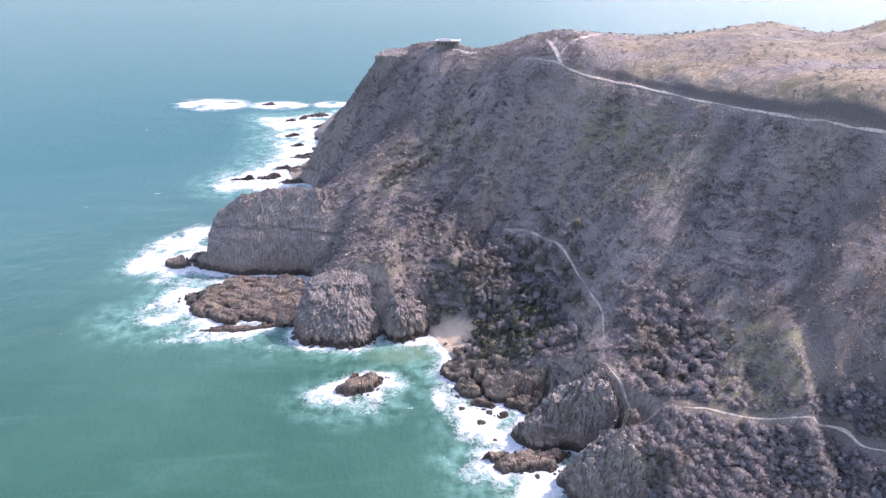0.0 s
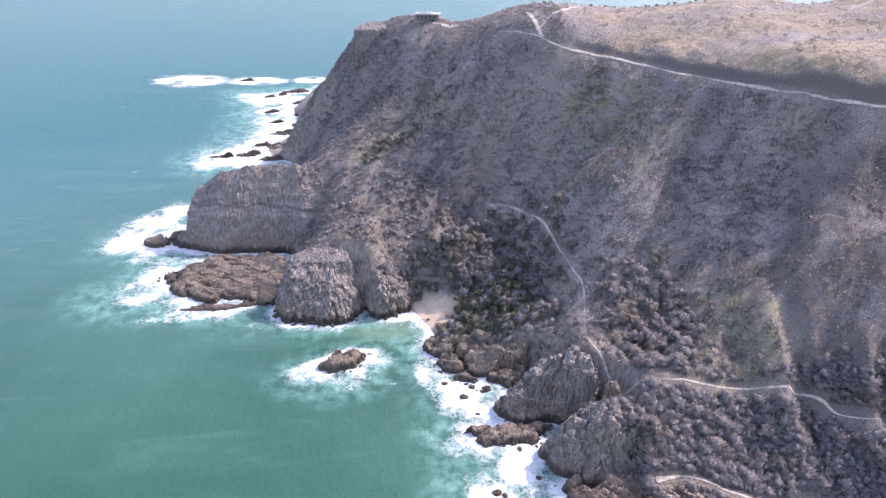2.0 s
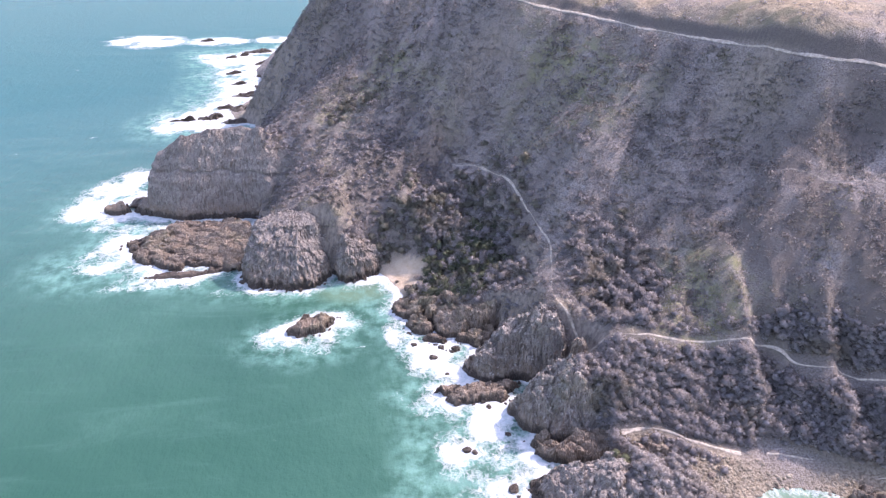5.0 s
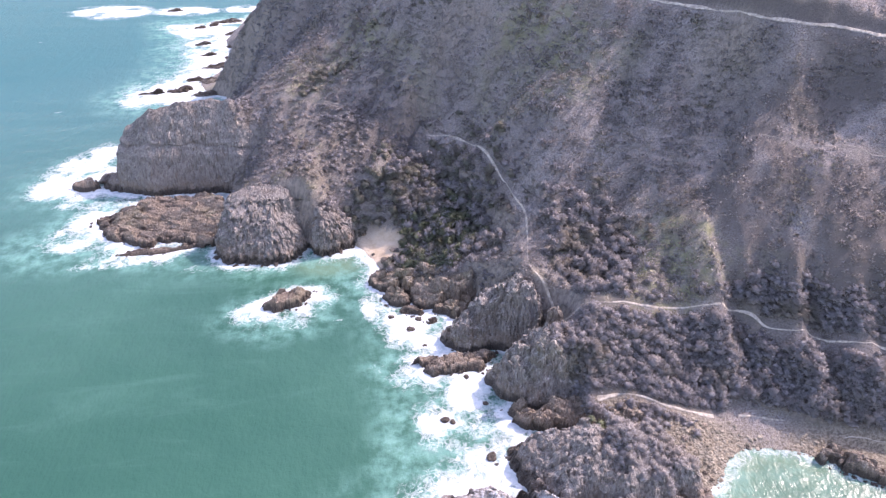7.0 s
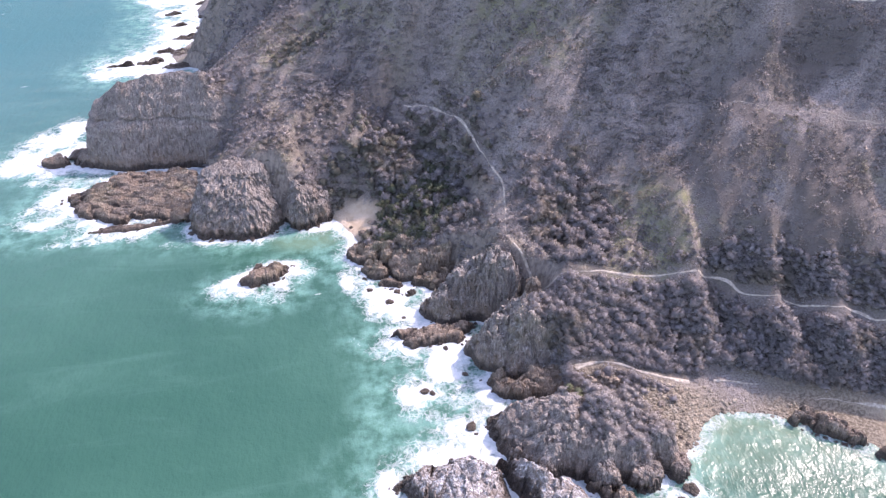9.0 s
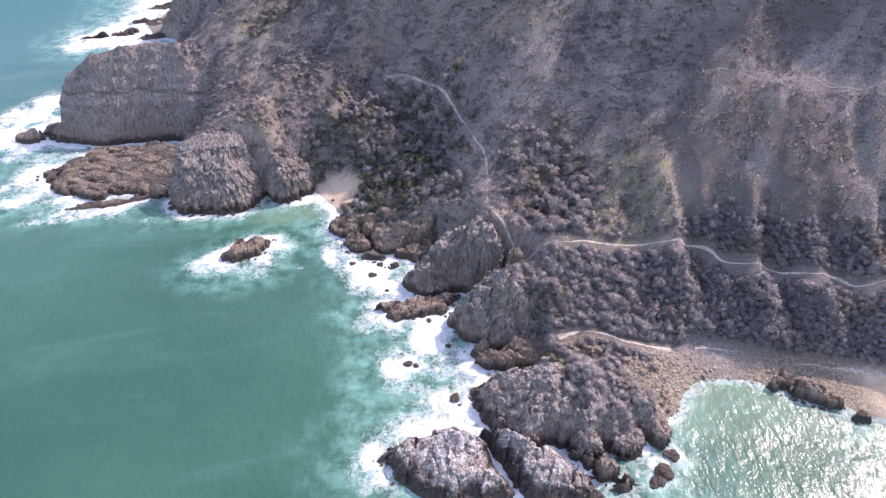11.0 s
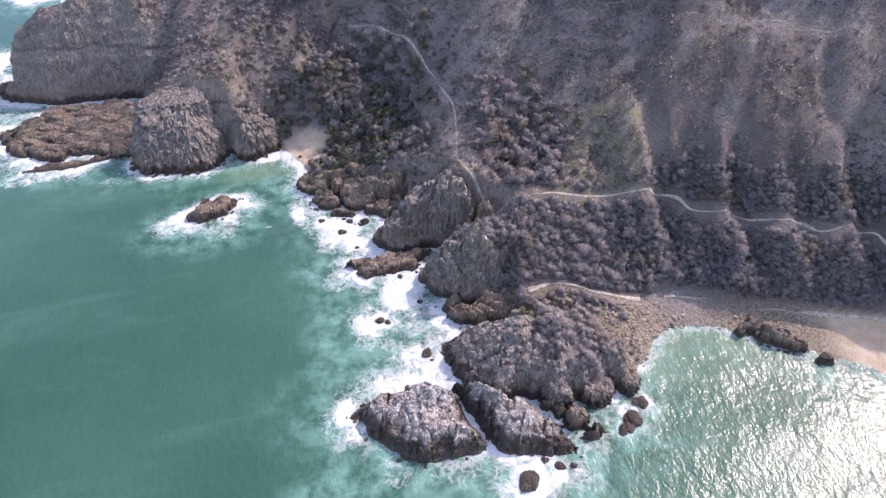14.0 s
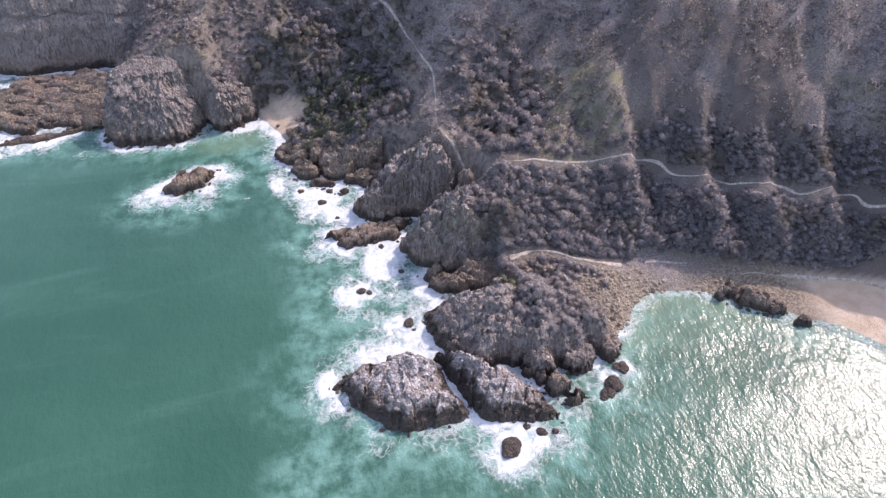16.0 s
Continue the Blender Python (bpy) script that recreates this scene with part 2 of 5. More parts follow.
def leaf_material(name, a, c, odd):
    """Foliage or bare twigs, each clump of its own shade."""
    m, n, l, b = material(name)
    g = n.new("ShaderNodeNewGeometry")
    col = blend(n, l, g.outputs["Random Per Island"], a, c)
    col = blend(n, l, spread(n, l, noise_node(n, l, 0.07, 4), 0.52, 0.68), col, odd)
    l.new(col, b.inputs["Base Color"])
    b.inputs["Roughness"].default_value = 0.9
    b.inputs["Specular IOR Level"].default_value = 0.1
    thin = n.new("ShaderNodeBsdfTranslucent")
    l.new(col, thin.inputs["Color"])
    mix = n.new("ShaderNodeMixShader")
    mix.inputs[0].default_value = 0.5
    l.new(b.outputs[0], mix.inputs[1])
    l.new(thin.outputs[0], mix.inputs[2])
    l.new(mix.outputs[0], n["Material Output"].inputs["Surface"])
    bump(n, l, b, noise_node(n, l, 3.0, 4, 0.7), 0.7, 0.4)
    return m


# Knoll scrub: the same twigs with sunshine put into a paler colour.
SUNLIT_TWIG = leaf_material("sunlit_twigs", (0.38, 0.348, 0.345), (0.55, 0.512, 0.508), (0.42, 0.38, 0.36))
LIGHT_GREEN = leaf_material("light_green_leaves", (0.19, 0.205, 0.13), (0.29, 0.30, 0.20), (0.27, 0.255, 0.19))
PATH = plain("trodden_sand", (0.27, 0.228, 0.186), (0.50, 0.435, 0.36), 1.1)
TWIG = leaf_material("bare_twigs", (0.288, 0.266, 0.272), (0.43, 0.402, 0.408), (0.30, 0.27, 0.24))
GREY_GREEN = leaf_material("grey_green_leaves", (0.195, 0.19, 0.155), (0.29, 0.278, 0.235), (0.27, 0.24, 0.21))
GREEN = leaf_material("green_leaves", (0.125, 0.146, 0.098), (0.215, 0.23, 0.165), (0.21, 0.20, 0.15))
FAINT_PATH = plain("old_trail", (0.19, 0.163, 0.14), (0.28, 0.245, 0.21), 1.3)
HEATH = leaf_material("heath_twigs", (0.325, 0.296, 0.292), (0.405, 0.372, 0.366), (0.31, 0.292, 0.235))
BARK = plain("grey_bark", (0.13, 0.11, 0.10), (0.24, 0.21, 0.19), 3.0)
STONE_WALL = plain("stone_wall", (0.20, 0.17, 0.15), (0.33, 0.28, 0.24), 1.2)
ROOF_PAINT = plain("roof_paint", (0.24, 0.24, 0.245), (0.34, 0.34, 0.34), 0.5, 0.6, 0.01)
PAVING = plain("pale_paving", (0.48, 0.42, 0.36), (0.60, 0.53, 0.46), 0.8)
DARK_GLASS, n, l, b = material("dark_glass")
b.inputs["Base Color"].default_value, b.inputs["Roughness"].default_value = (0.02, 0.025, 0.03, 1), 0.08

# ---- shape of the land ----
def lattice(ix, iy, seed):
    """A repeatable random value in 0..1 for every lattice point."""
    n = (ix.astype(np.int64) * 374761393 + iy.astype(np.int64) * 668265263 + seed * 974634533) & 0x7FFFFFFF
    n = ((n ^ (n >> 13)) * 1274126177) & 0x7FFFFFFF
    return ((n ^ (n >> 16)) & 0xFFFF) / 65535.0


def vnoise(x, y, seed=0):
    x, y = np.broadcast_arrays(np.asarray(x, float), np.asarray(y, float))
    ix, iy = np.floor(x), np.floor(y)
    fx, fy = x - ix, y - iy
    fx, fy = fx * fx * (3 - 2 * fx), fy * fy * (3 - 2 * fy)
    a, b = lattice(ix, iy, seed), lattice(ix + 1, iy, seed)
    c, d = lattice(ix, iy + 1, seed), lattice(ix + 1, iy + 1, seed)
    return (a * (1 - fx) + b * fx) * (1 - fy) + (c * (1 - fx) + d * fx) * fy


def fbm(x, y, octaves=4, seed=0):
    """Layered noise, about -1 to 1."""
    total, size, norm = 0.0, 1.0, 0.0
    for k in range(octaves):
        total = total + size * (2 * vnoise(np.asarray(x) * 2 ** k + 17.3 * k, np.asarray(y) * 2 ** k - 9.1 * k, seed + k) - 1)
        norm += size
        size *= 0.5
    return total / norm


def smooth(a, b, v):
    k = np.clip((v - a) / (b - a), 0, 1)
    return k * k * (3 - 2 * k)


def shore_distance(x, y, loop):
    """Signed distance to a closed outline, positive inside."""
    x, y = np.asarray(x, float), np.asarray(y, float)
    best, inside = np.full(x.shape, 1e9), np.zeros(x.shape, bool)
    for (ax, ay), (bx, by) in zip(loop, loop[1:] + loop[:1]):
        dx, dy = bx - ax, by - ay
        k = np.clip(((x - ax) * dx + (y - ay) * dy) / (dx * dx + dy * dy + 1e-9), 0, 1)
        best = np.minimum(best, (x - ax - k * dx) ** 2 + (y - ay - k * dy) ** 2)
        if ay != by:
            inside ^= ((ay > y) != (by > y)) & (x < ax + (y - ay) * dx / dy)
    return np.where(inside, 1, -1) * np.sqrt(best)


# The shore of the mainland, from the far headland round to the sandy beach.
SHORE_FAR = [(420, 740), (60, 720), (-35, 670), (-74, 628), (-84, 580), (-103, 520), (-94, 498), (-87, 474), (-96, 442), (-103, 425), (-98, 411),
             (-82, 398), (-66, 365), (-78, 335), (-80, 305)]
SHORE_COVE = [(-62, 279), (-56, 260), (-53, 243), (-46, 228), (-28, 225), (-21, 223), (-8, 227), (-4, 221), (1, 212), (5, 203),
              (11, 195), (19, 190), (33, 184), (39, 175), (37, 168), (40, 162), (46, 160.5), (53, 157), (54, 153.5), (48, 151), (44, 148),
              (43, 144), (46, 139), (52, 136), (54, 128), (56, 122)]
SHORE_BAY = [(60, 118), (72, 112), (78, 100), (84, 102), (89, 109), (96, 113), (104, 112), (114, 107), (121, 100), (130, 95), (138, 91),
             (147, 82), (172, 60), (260, 10), (420, -40)]
SHORE = SHORE_FAR + SHORE_COVE + SHORE_BAY

# Heights along the main lines of the relief: x, y, z.
CREST = [(-34, 384, 82), (-24, 380, 83.5), (-14, 372, 88), (2, 357, 91), (14, 346, 87.5), (26, 345, 90.8), (84, 330, 98), (42, 332, 97), (58, 328, 100), (104, 312, 100.5),
         (152, 325, 104.5), (168, 308, 101.5), (180, 325, 99), (190, 300, 109), (240, 280, 112)]
BACK = [(0, 425, 72), (70, 420, 80), (160, 420, 80), (-10, 520, 40), (80, 520, 45), (220, 520, 50), (-66, 470, 26), (-84, 450, 8), (-92, 510, 6), (-72, 560, 16), (-28, 402, 70), (-8, 396, 78), (12, 368, 86), (20, 372, 82), (34, 362, 86), (75, 350, 96), (108, 335, 97), (130, 345, 96), (-50, 425, 45), (0, 620, 12),
        (200, 640, 10), (-37, 374, 70), (-45, 376, 60), (-55, 384, 53), (-64, 394, 43), (-72, 402, 33), (-84, 414, 9), (-60, 350, 28), (350, 400, 90)]
TRACK = [(49, 290, 91), (70, 284, 88.5), (90, 262, 86), (108, 238, 85), (124, 217, 84), (141, 205, 83.5), (170, 188, 84)]
PLATEAU = [(104, 285, 96), (118, 252, 94.5), (124, 280, 101), (150, 250, 97), (180, 240, 98), (230, 210, 98), (330, 260, 112)]
UPPER = [(-8, 316, 55), (28, 296, 75), (-3, 301, 53), (54, 270, 65), (88, 234, 66), (123, 212, 71), (148, 196, 68), (67, 225, 52), (124, 178, 54),
         (185, 165, 66)]
MIDDLE = [(30, 258, 32), (-11, 274, 34), (-18, 255, 25), (6, 236, 24), (46, 230, 34), (52, 195, 25), (136, 144, 35), (87, 174, 32), (96, 168, 33.5),
          (67, 152, 23), (99, 149, 21), (117, 136, 18.5), (146, 132, 23), (-50, 284, 28), (-46, 262, 17.5), (-54, 266, 8), (-50, 273, 14), (76, 190, 31), (60, 160, 20)]
LOWER = [(85, 132, 7), (108, 119, 3.2), (128, 110, 2.2), (142, 105, 2.2), (128, 117, 10), (142, 113, 11), (112, 125, 9), (156, 99.5, 2.2), (158, 106, 10), (66, 137, 14), (48, 138, 19), (34, 166, 12), (46, 167, 21), (52, 156, 17), (16, 203, 5),
         (24, 190, 7), (-3, 226, 3), (7, 215, 3), (10, 221, 4), (13, 211, 3.5), (-30, 231, 21), (-47, 246, 16), (-22, 224, 15), (-60, 246, 6), (-14, 229, 15), (60, 124, 4),
         (70, 119, 3.5), (84, 110, 2.2), (96, 116, 2)]
EAST = [(182, 124, 50), (220, 175, 92), (168, 97, 6), (176, 92, 18), (192, 84, 26), (240, 100, 55), (300, 190, 108), (320, 90, 50), (410, 220, 112), (320, 20, 8)]
LINES = CREST + BACK + TRACK + PLATEAU + UPPER + MIDDLE + LOWER + EAST


def plate(d2):
    return d2 * np.log(np.maximum(d2, 1e-9)) * 0.5


KNOTS = np.array(LINES, float)
KX, KY = KNOTS[:, 0] / 100, KNOTS[:, 1] / 100
SIZE = len(KNOTS)
SYSTEM = np.zeros((SIZE + 3, SIZE + 3))
SYSTEM[:SIZE, :SIZE] = plate((KX[:, None] - KX) ** 2 + (KY[:, None] - KY) ** 2) + 0.0012 * np.eye(SIZE)
SYSTEM[:SIZE, SIZE:] = np.stack([np.ones(SIZE), KX, KY], 1)
SYSTEM[SIZE:, :SIZE] = SYSTEM[:SIZE, SIZE:].T
WEIGHTS = np.linalg.solve(SYSTEM, np.concatenate([KNOTS[:, 2], np.zeros(3)]))


def relief(x, y):
    """The smooth lie of the land, with no sea cliffs."""
    x, y = np.asarray(x, float) / 100, np.asarray(y, float) / 100
    z = WEIGHTS[SIZE] + WEIGHTS[SIZE + 1] * x + WEIGHTS[SIZE + 2] * y
    for kx, ky, w in zip(KX, KY, WEIGHTS):
        z = z + w * plate((x - kx) ** 2 + (y - ky) ** 2)
    return z


# Runnels down the fall line: noise smeared along the steepest way.
RUN_X, RUN_Y = np.arange(-130, 436, 2.0), np.arange(40, 446, 2.0)


def run_lines():
    x, y = np.meshgrid(RUN_X, RUN_Y)
    gy, gx = np.gradient(relief(x, y), 2.0)
    size = np.hypot(gx, gy) + 0.02
    gx, gy = gx / size + 0.3 * smooth(30, 60, x) * smooth(150, 180, y), gy / size
    total = np.zeros(x.shape)
    for way in (-3.0, 3.0):
        px, py = x.copy(), y.copy()
        for k in range(13):
            total += (1 - k / 15) * (vnoise(px / 8.0, py / 8.0, 201) + 0.8 * vnoise(px / 3.4, py / 3.4, 202) - 0.9)
            i = np.clip(((px + 130) / 2).astype(int), 0, len(RUN_X) - 1)
            j = np.clip(((py - 40) / 2).astype(int), 0, len(RUN_Y) - 1)
            px, py = px + way * gx[j, i], py + way * gy[j, i]
    return total / total.std()


RUNS = run_lines()


def runnels(x, y):
    """About -2 in the runnels to 2 on the low ridges between them."""
    a, c = np.clip((x + 130) / 2, 0, len(RUN_X) - 1.01), np.clip((y - 40) / 2, 0, len(RUN_Y) - 1.01)
    i, j = a.astype(int), c.astype(int)
    a, c = a - i, c - j
    return (RUNS[j, i] * (1 - a) + RUNS[j, i + 1] * a) * (1 - c) + (RUNS[j + 1, i] * (1 - a) + RUNS[j + 1, i + 1] * a) * c


# Larger gullies and spurs of the slope: line, width, depth (a spur is negative).
FOLDS = [([(126, 219), (118, 209.6), (110.6, 197), (101, 188), (86.5, 183.4), (74, 171), (66, 164)], 15, 3.6), ([(46, 278.6), (31, 268.5), (18, 250), (12, 229)], 11, 2.6),
         ([(88, 238), (74, 219.7), (63, 209.5), (60, 197)], 11, -2.0), ([(71, 232), (56.5, 228.7), (48, 228.8)], 8, -1.6), ([(68.6, 252), (51, 245.7), (40, 245)], 9, 2.0),
         ([(21, 258.7), (-2, 240), (-7, 233)], 14, 4.2), ([(12.5, 270), (-15.9, 256), (-27, 238)], 11, -2.8), ([(-39, 310), (-17.4, 316), (4, 310), (17, 304)], 10, -1.6),
         ([(105, 226.5), (99, 214), (91, 200.6), (84, 190.5)], 9, -1.5), ([(-60, 330), (-36, 330), (-20, 340)], 12, 2.2), ([(29, 234), (35, 219), (39, 203), (42, 187)], 12, 4.2)]

RIBS = [(99.5, 4.0, 3.7), (109, 2.5, 1.5), (119, 3.6, 3.0), (134, 3.5, 1.6), (149, 4.5, 3.6), (170, 6, 3)]


def ground_height(x, y):
    """Height of the mainland's surface; below zero offshore."""
    x, y = np.asarray(x, float), np.asarray(y, float)
    z = relief(x, y)
    # rocky ribs and the gullies between them on the bay side
    up = smooth(4, 14, z) * (1 - smooth(28, 46, z)) * smooth(84, 96, x)
    lean = x - 0.06 * (y - 145) + 2.0 * fbm(x / 22, y / 14, 2, 5)
    for rx, width, high in RIBS:
        u = lean - rx
        z = z + up * high * (np.where(u < 0, np.exp(-(u / (2.4 * width)) ** 2), np.exp(-(u / (0.5 * width)) ** 2)) - 0.7 * np.exp(-((u - 1.5 * width) / width) ** 2) - 0.05)
    # runnels and folds down the main slope, fading out beside the footpaths
    steep = smooth(10, 24, z) * (1 - smooth(80, 90, z))
    off_path = 1 - 0.85 * np.maximum(np.maximum(near_line(x, y, CLIMB, 9), near_line(x, y, CONTOUR, 11)), near_line(x, y, UPPER_TRACK, 14))
    fall = 1.2 * runnels(x, y)
    for line, width, depth in FOLDS:
        fall = fall - depth * near_line(x, y, line, width)
    z = z + steep * off_path * fall
    z = z + smooth(3, 10, z) * (0.9 * fbm(x / 26, y / 26, 3, 3) + 0.55 * fbm(x / 4.5, y / 4.5, 3, 8))
    s = shore_distance(x, y, SHORE)
    s = s + 1.6 * fbm(x / 9, y / 9, 3, 12) * smooth(4, 9, z)
    soft = np.clip(np.exp(-(((x - 3) / 14) ** 2 + ((y - 217) / 11) ** 2) ** 2) + smooth(79, 86, x), 0, 1) * (1 - smooth(5, 9, z))
    wall = np.where(s > 0, (2.6 - 2.3 * soft) * s + 0.3 * (1 - soft), 0.9 * s)
    cliffs = np.minimum(z, wall)
    return np.where(s > 0, np.maximum(cliffs, 0.12 * np.minimum(s, 8)), np.maximum(0.9 * s, -4))

# ---- mesh helpers ----
def mesh_of(name, verts, faces, mat, masks=None, shade=True):
    me = bpy.data.meshes.new(name)
    me.from_pydata([tuple(v) for v in np.asarray(verts, float).tolist()], [], np.asarray(faces).tolist())
    me.materials.append(mat)
    for key, values in (masks or {}).items():
        me.attributes.new(key, "FLOAT", "POINT").data.foreach_set("value", np.asarray(values, np.float32).ravel())
    me.polygons.foreach_set("use_smooth", [shade] * len(me.polygons))
    me.update()
    return me


def grid_faces(rows, cols):
    i = np.arange(rows * cols).reshape(rows, cols)
    return np.stack([i[:-1, :-1], i[:-1, 1:], i[1:, 1:], i[1:, :-1]], -1).reshape(-1, 4)


def steps(*runs):
    """Ascending coordinates from runs of (start, stop, step)."""
    return np.unique(np.concatenate([np.arange(a, c, s) for a, c, s in runs]))


def near_line(x, y, line, width):
    """1 on a line, falling to 0 at width from it."""
    best = np.full(np.shape(x), 1e9)
    for (ax, ay), (bx, by) in zip(line, line[1:]):
        dx, dy = bx - ax, by - ay
        k = np.clip(((x - ax) * dx + (y - ay) * dy) / (dx * dx + dy * dy), 0, 1)
        best = np.minimum(best, np.hypot(x - ax - k * dx, y - ay - k * dy))
    return 1 - smooth(0.4 * width, width, best)


def blob(x, y, cx, cy, rx, ry, turn=0.0):
    """1 inside an ellipse, 0 well outside; turn in degrees."""
    c, s = math.cos(radians(turn)), math.sin(radians(turn))
    u, v = ((x - cx) * c + (y - cy) * s) / rx, ((y - cy) * c - (x - cx) * s) / ry
    return 1 - smooth(0.45, 1.25, np.hypot(u, v))


# ---- the ways over the hill ----
UPPER_TRACK = [(34.7, 313), (42, 300), (48.3, 291.4), (55.7, 286.8), (62.7, 284), (71.1, 280.1), (78.7, 274.4), (84, 268), (89.4, 261.1), (94.1, 254.7), (99.1, 248.6), (104.9, 241.3),
               (110, 234.4), (118.1, 224.7), (125, 218), (132.3, 212.8), (138.2, 207.7), (144.3, 205.3), (151, 204), (158.3, 200.6), (163, 196.8), (180, 189), (210, 178)]
FORK_WEST = [(49.5, 290.6), (48.6, 297), (47.6, 306), (46.6, 315)]
FORK_EAST = [(49.3, 293.5), (51.5, 297), (54, 300), (60.3, 303.6), (66, 309), (72, 313)]
PLATEAU_TRACK = [(104, 311), (114, 309), (124.5, 305), (134.8, 285), (143.6, 279), (152, 278.5), (162, 279), (168, 278), (178.7, 284), (200, 288), (240, 284)]
CLIMB = [(25.5, 258), (31, 255), (36, 250), (41.5, 240), (45.4, 230), (48.3, 215.4), (51.4, 204.5), (53.2, 196.4), (52.2, 188), (50.6, 180), (49.7, 171.5),
         (51.5, 166.5), (54.9, 161.4)]
CONTOUR = [(54.9, 161.4), (58.4, 155.8), (67, 151.1), (73.4, 150.4), (81.6, 149.2), (90.2, 148.8), (98.3, 146.9), (105.2, 146.3), (109.5, 141.3),
           (113.7, 137.4), (117, 135.2), (122.2, 134.1), (130.5, 128.9), (137.7, 127.1), (142.2, 122.6), (153.9, 120.3), (158.6, 113.7), (176, 106)]
SHORE_WALK = [(59.6, 128.2), (66.1, 128.8), (71, 128.2), (74.6, 127), (77.4, 125.6), (82.6, 123.9), (87, 122.9), (90.5, 122.2)]
SHORE_STEP = [(97.5, 122), (103, 121), (108.8, 119.3)]
OLD_TRAIL = [(-38, 292), (-29.6, 287.3), (-22.7, 284.3), (-9, 277)]
SLOPE_TRAIL = [(121, 187.5), (130.3, 180.7), (141.7, 175), (154.5, 167), (165, 163)]
BEACH_WALK = [(121.5, 112), (126, 111.2), (137, 107.2), (145.5, 104.3), (156, 99.8), (175, 91)]


GRADE_X = np.linspace(46, 205, 160)
GRADE = np.interp(GRADE_X, [34, 48, 56, 63, 71, 84, 99, 110, 125, 139, 163, 210], [97, 91.6, 89.1, 87.2, 85.9, 85.0, 84.5, 84.7, 85.2, 84.5, 82.3, 82])
GRADE = np.clip(GRADE - ground_height(GRADE_X, np.interp(GRADE_X, *np.array(UPPER_TRACK[2:]).T)), -2.5, 2.5) * smooth(48, 58, GRADE_X) * (1 - smooth(160, 180, GRADE_X))


def land_height(x, y):
    """The ground with the bank cut above the upper track."""
    x, y = np.broadcast_arrays(np.atleast_1d(np.asarray(x, float)), np.atleast_1d(np.asarray(y, float)))
    z = ground_height(x, y)
    best, side = np.full(x.shape, 1e9), np.zeros(x.shape)
    for (ax, ay), (bx, by) in zip(UPPER_TRACK[1:], UPPER_TRACK[2:]):
        dx, dy = bx - ax, by - ay
        k = np.clip(((x - ax) * dx + (y - ay) * dy) / (dx * dx + dy * dy), 0, 1)
        d = np.hypot(x - ax - k * dx, y - ay - k * dy)
        side = np.where(d < best, (dx * (y - ay) - dy * (x - ax)) / math.hypot(dx, dy), side)
        best = np.minimum(best, d)
    # an even grade along the track
    bed = best < 16
    if bed.any():
        z[bed] = z[bed] + np.interp(x[bed], GRADE_X, GRADE) * (1 - smooth(4, 16, best[bed]))
    cut = (0.3 + 1.5 * vnoise(x / 11, y / 11, 41)) * smooth(1.2, 2.6 + 1.3 * vnoise(x / 6, y / 6, 43), side) * (1 - smooth(8, 26, best)) * smooth(52, 66, x)
    return z + cut


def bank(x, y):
    """1 on the raw earth of the bank above the track, whose shade is coloured in too."""
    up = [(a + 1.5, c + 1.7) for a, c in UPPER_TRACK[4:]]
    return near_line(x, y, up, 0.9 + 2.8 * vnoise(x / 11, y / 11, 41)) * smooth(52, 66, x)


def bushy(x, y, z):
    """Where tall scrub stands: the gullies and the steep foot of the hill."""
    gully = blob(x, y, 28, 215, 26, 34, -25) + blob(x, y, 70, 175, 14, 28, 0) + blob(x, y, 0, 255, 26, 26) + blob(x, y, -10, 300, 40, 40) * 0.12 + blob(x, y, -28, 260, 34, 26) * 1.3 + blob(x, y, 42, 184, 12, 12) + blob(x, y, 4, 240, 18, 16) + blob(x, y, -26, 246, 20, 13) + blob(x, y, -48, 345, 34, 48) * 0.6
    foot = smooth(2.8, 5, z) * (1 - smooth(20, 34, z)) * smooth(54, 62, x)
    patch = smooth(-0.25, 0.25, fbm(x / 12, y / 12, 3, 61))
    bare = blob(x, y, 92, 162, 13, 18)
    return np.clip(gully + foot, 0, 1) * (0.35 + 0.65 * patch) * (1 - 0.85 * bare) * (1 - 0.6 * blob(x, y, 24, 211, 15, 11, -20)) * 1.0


gx = steps((-126, -70, 1.25), (-70, 190, 1.0), (190, 424, 4.0))
gy = steps((-42, 60, 4), (60, 330, 1.0), (330, 420, 1.5), (420, 742, 5))
X, Y = np.meshgrid(gx, gy)
Z = LAND = land_height(X, Y)
slope = np.hypot(*np.gradient(Z, gy, gx))
z_smooth = relief(X, Y)
sand = np.maximum(blob(X, Y, 4, 217, 13, 10.5) * (Z < 6.5), (1 - smooth(2.6, 4.5, Z)) * smooth(131, 142, X + 2.5 * fbm(X / 4, Y / 4, 3, 45)))
sand = np.clip(sand + blob(X, Y, 9, 211, 5, 3), 0, 1) * (1 - smooth(1.2, 2.2, slope))
gravel = np.maximum(blob(X, Y, 84, 112, 24, 13, -20), blob(X, Y, 62, 126, 12, 6)) * (1 - smooth(6, 10, Z))
gravel = np.maximum(gravel, np.maximum(blob(X, Y, 51.5, 165, 3.5, 5.5), blob(X, Y, 68.2, 153.3, 1.3, 2.8))) * (1 - sand)
gravel = np.maximum(gravel, blob(X, Y, 124, 106, 24, 11, -20) * (1 - smooth(3, 6, Z)))
above = smooth(84.5, 88.5, Z + 2 * fbm(X / 18, Y / 18, 3, 77)) * smooth(58, 80, X) * smooth(230, 262, Y + 0.9 * (X - 90))
grass = above * np.clip(0.62 + 1.5 * fbm(X / 26, Y / 9, 4, 66), 0, 1)
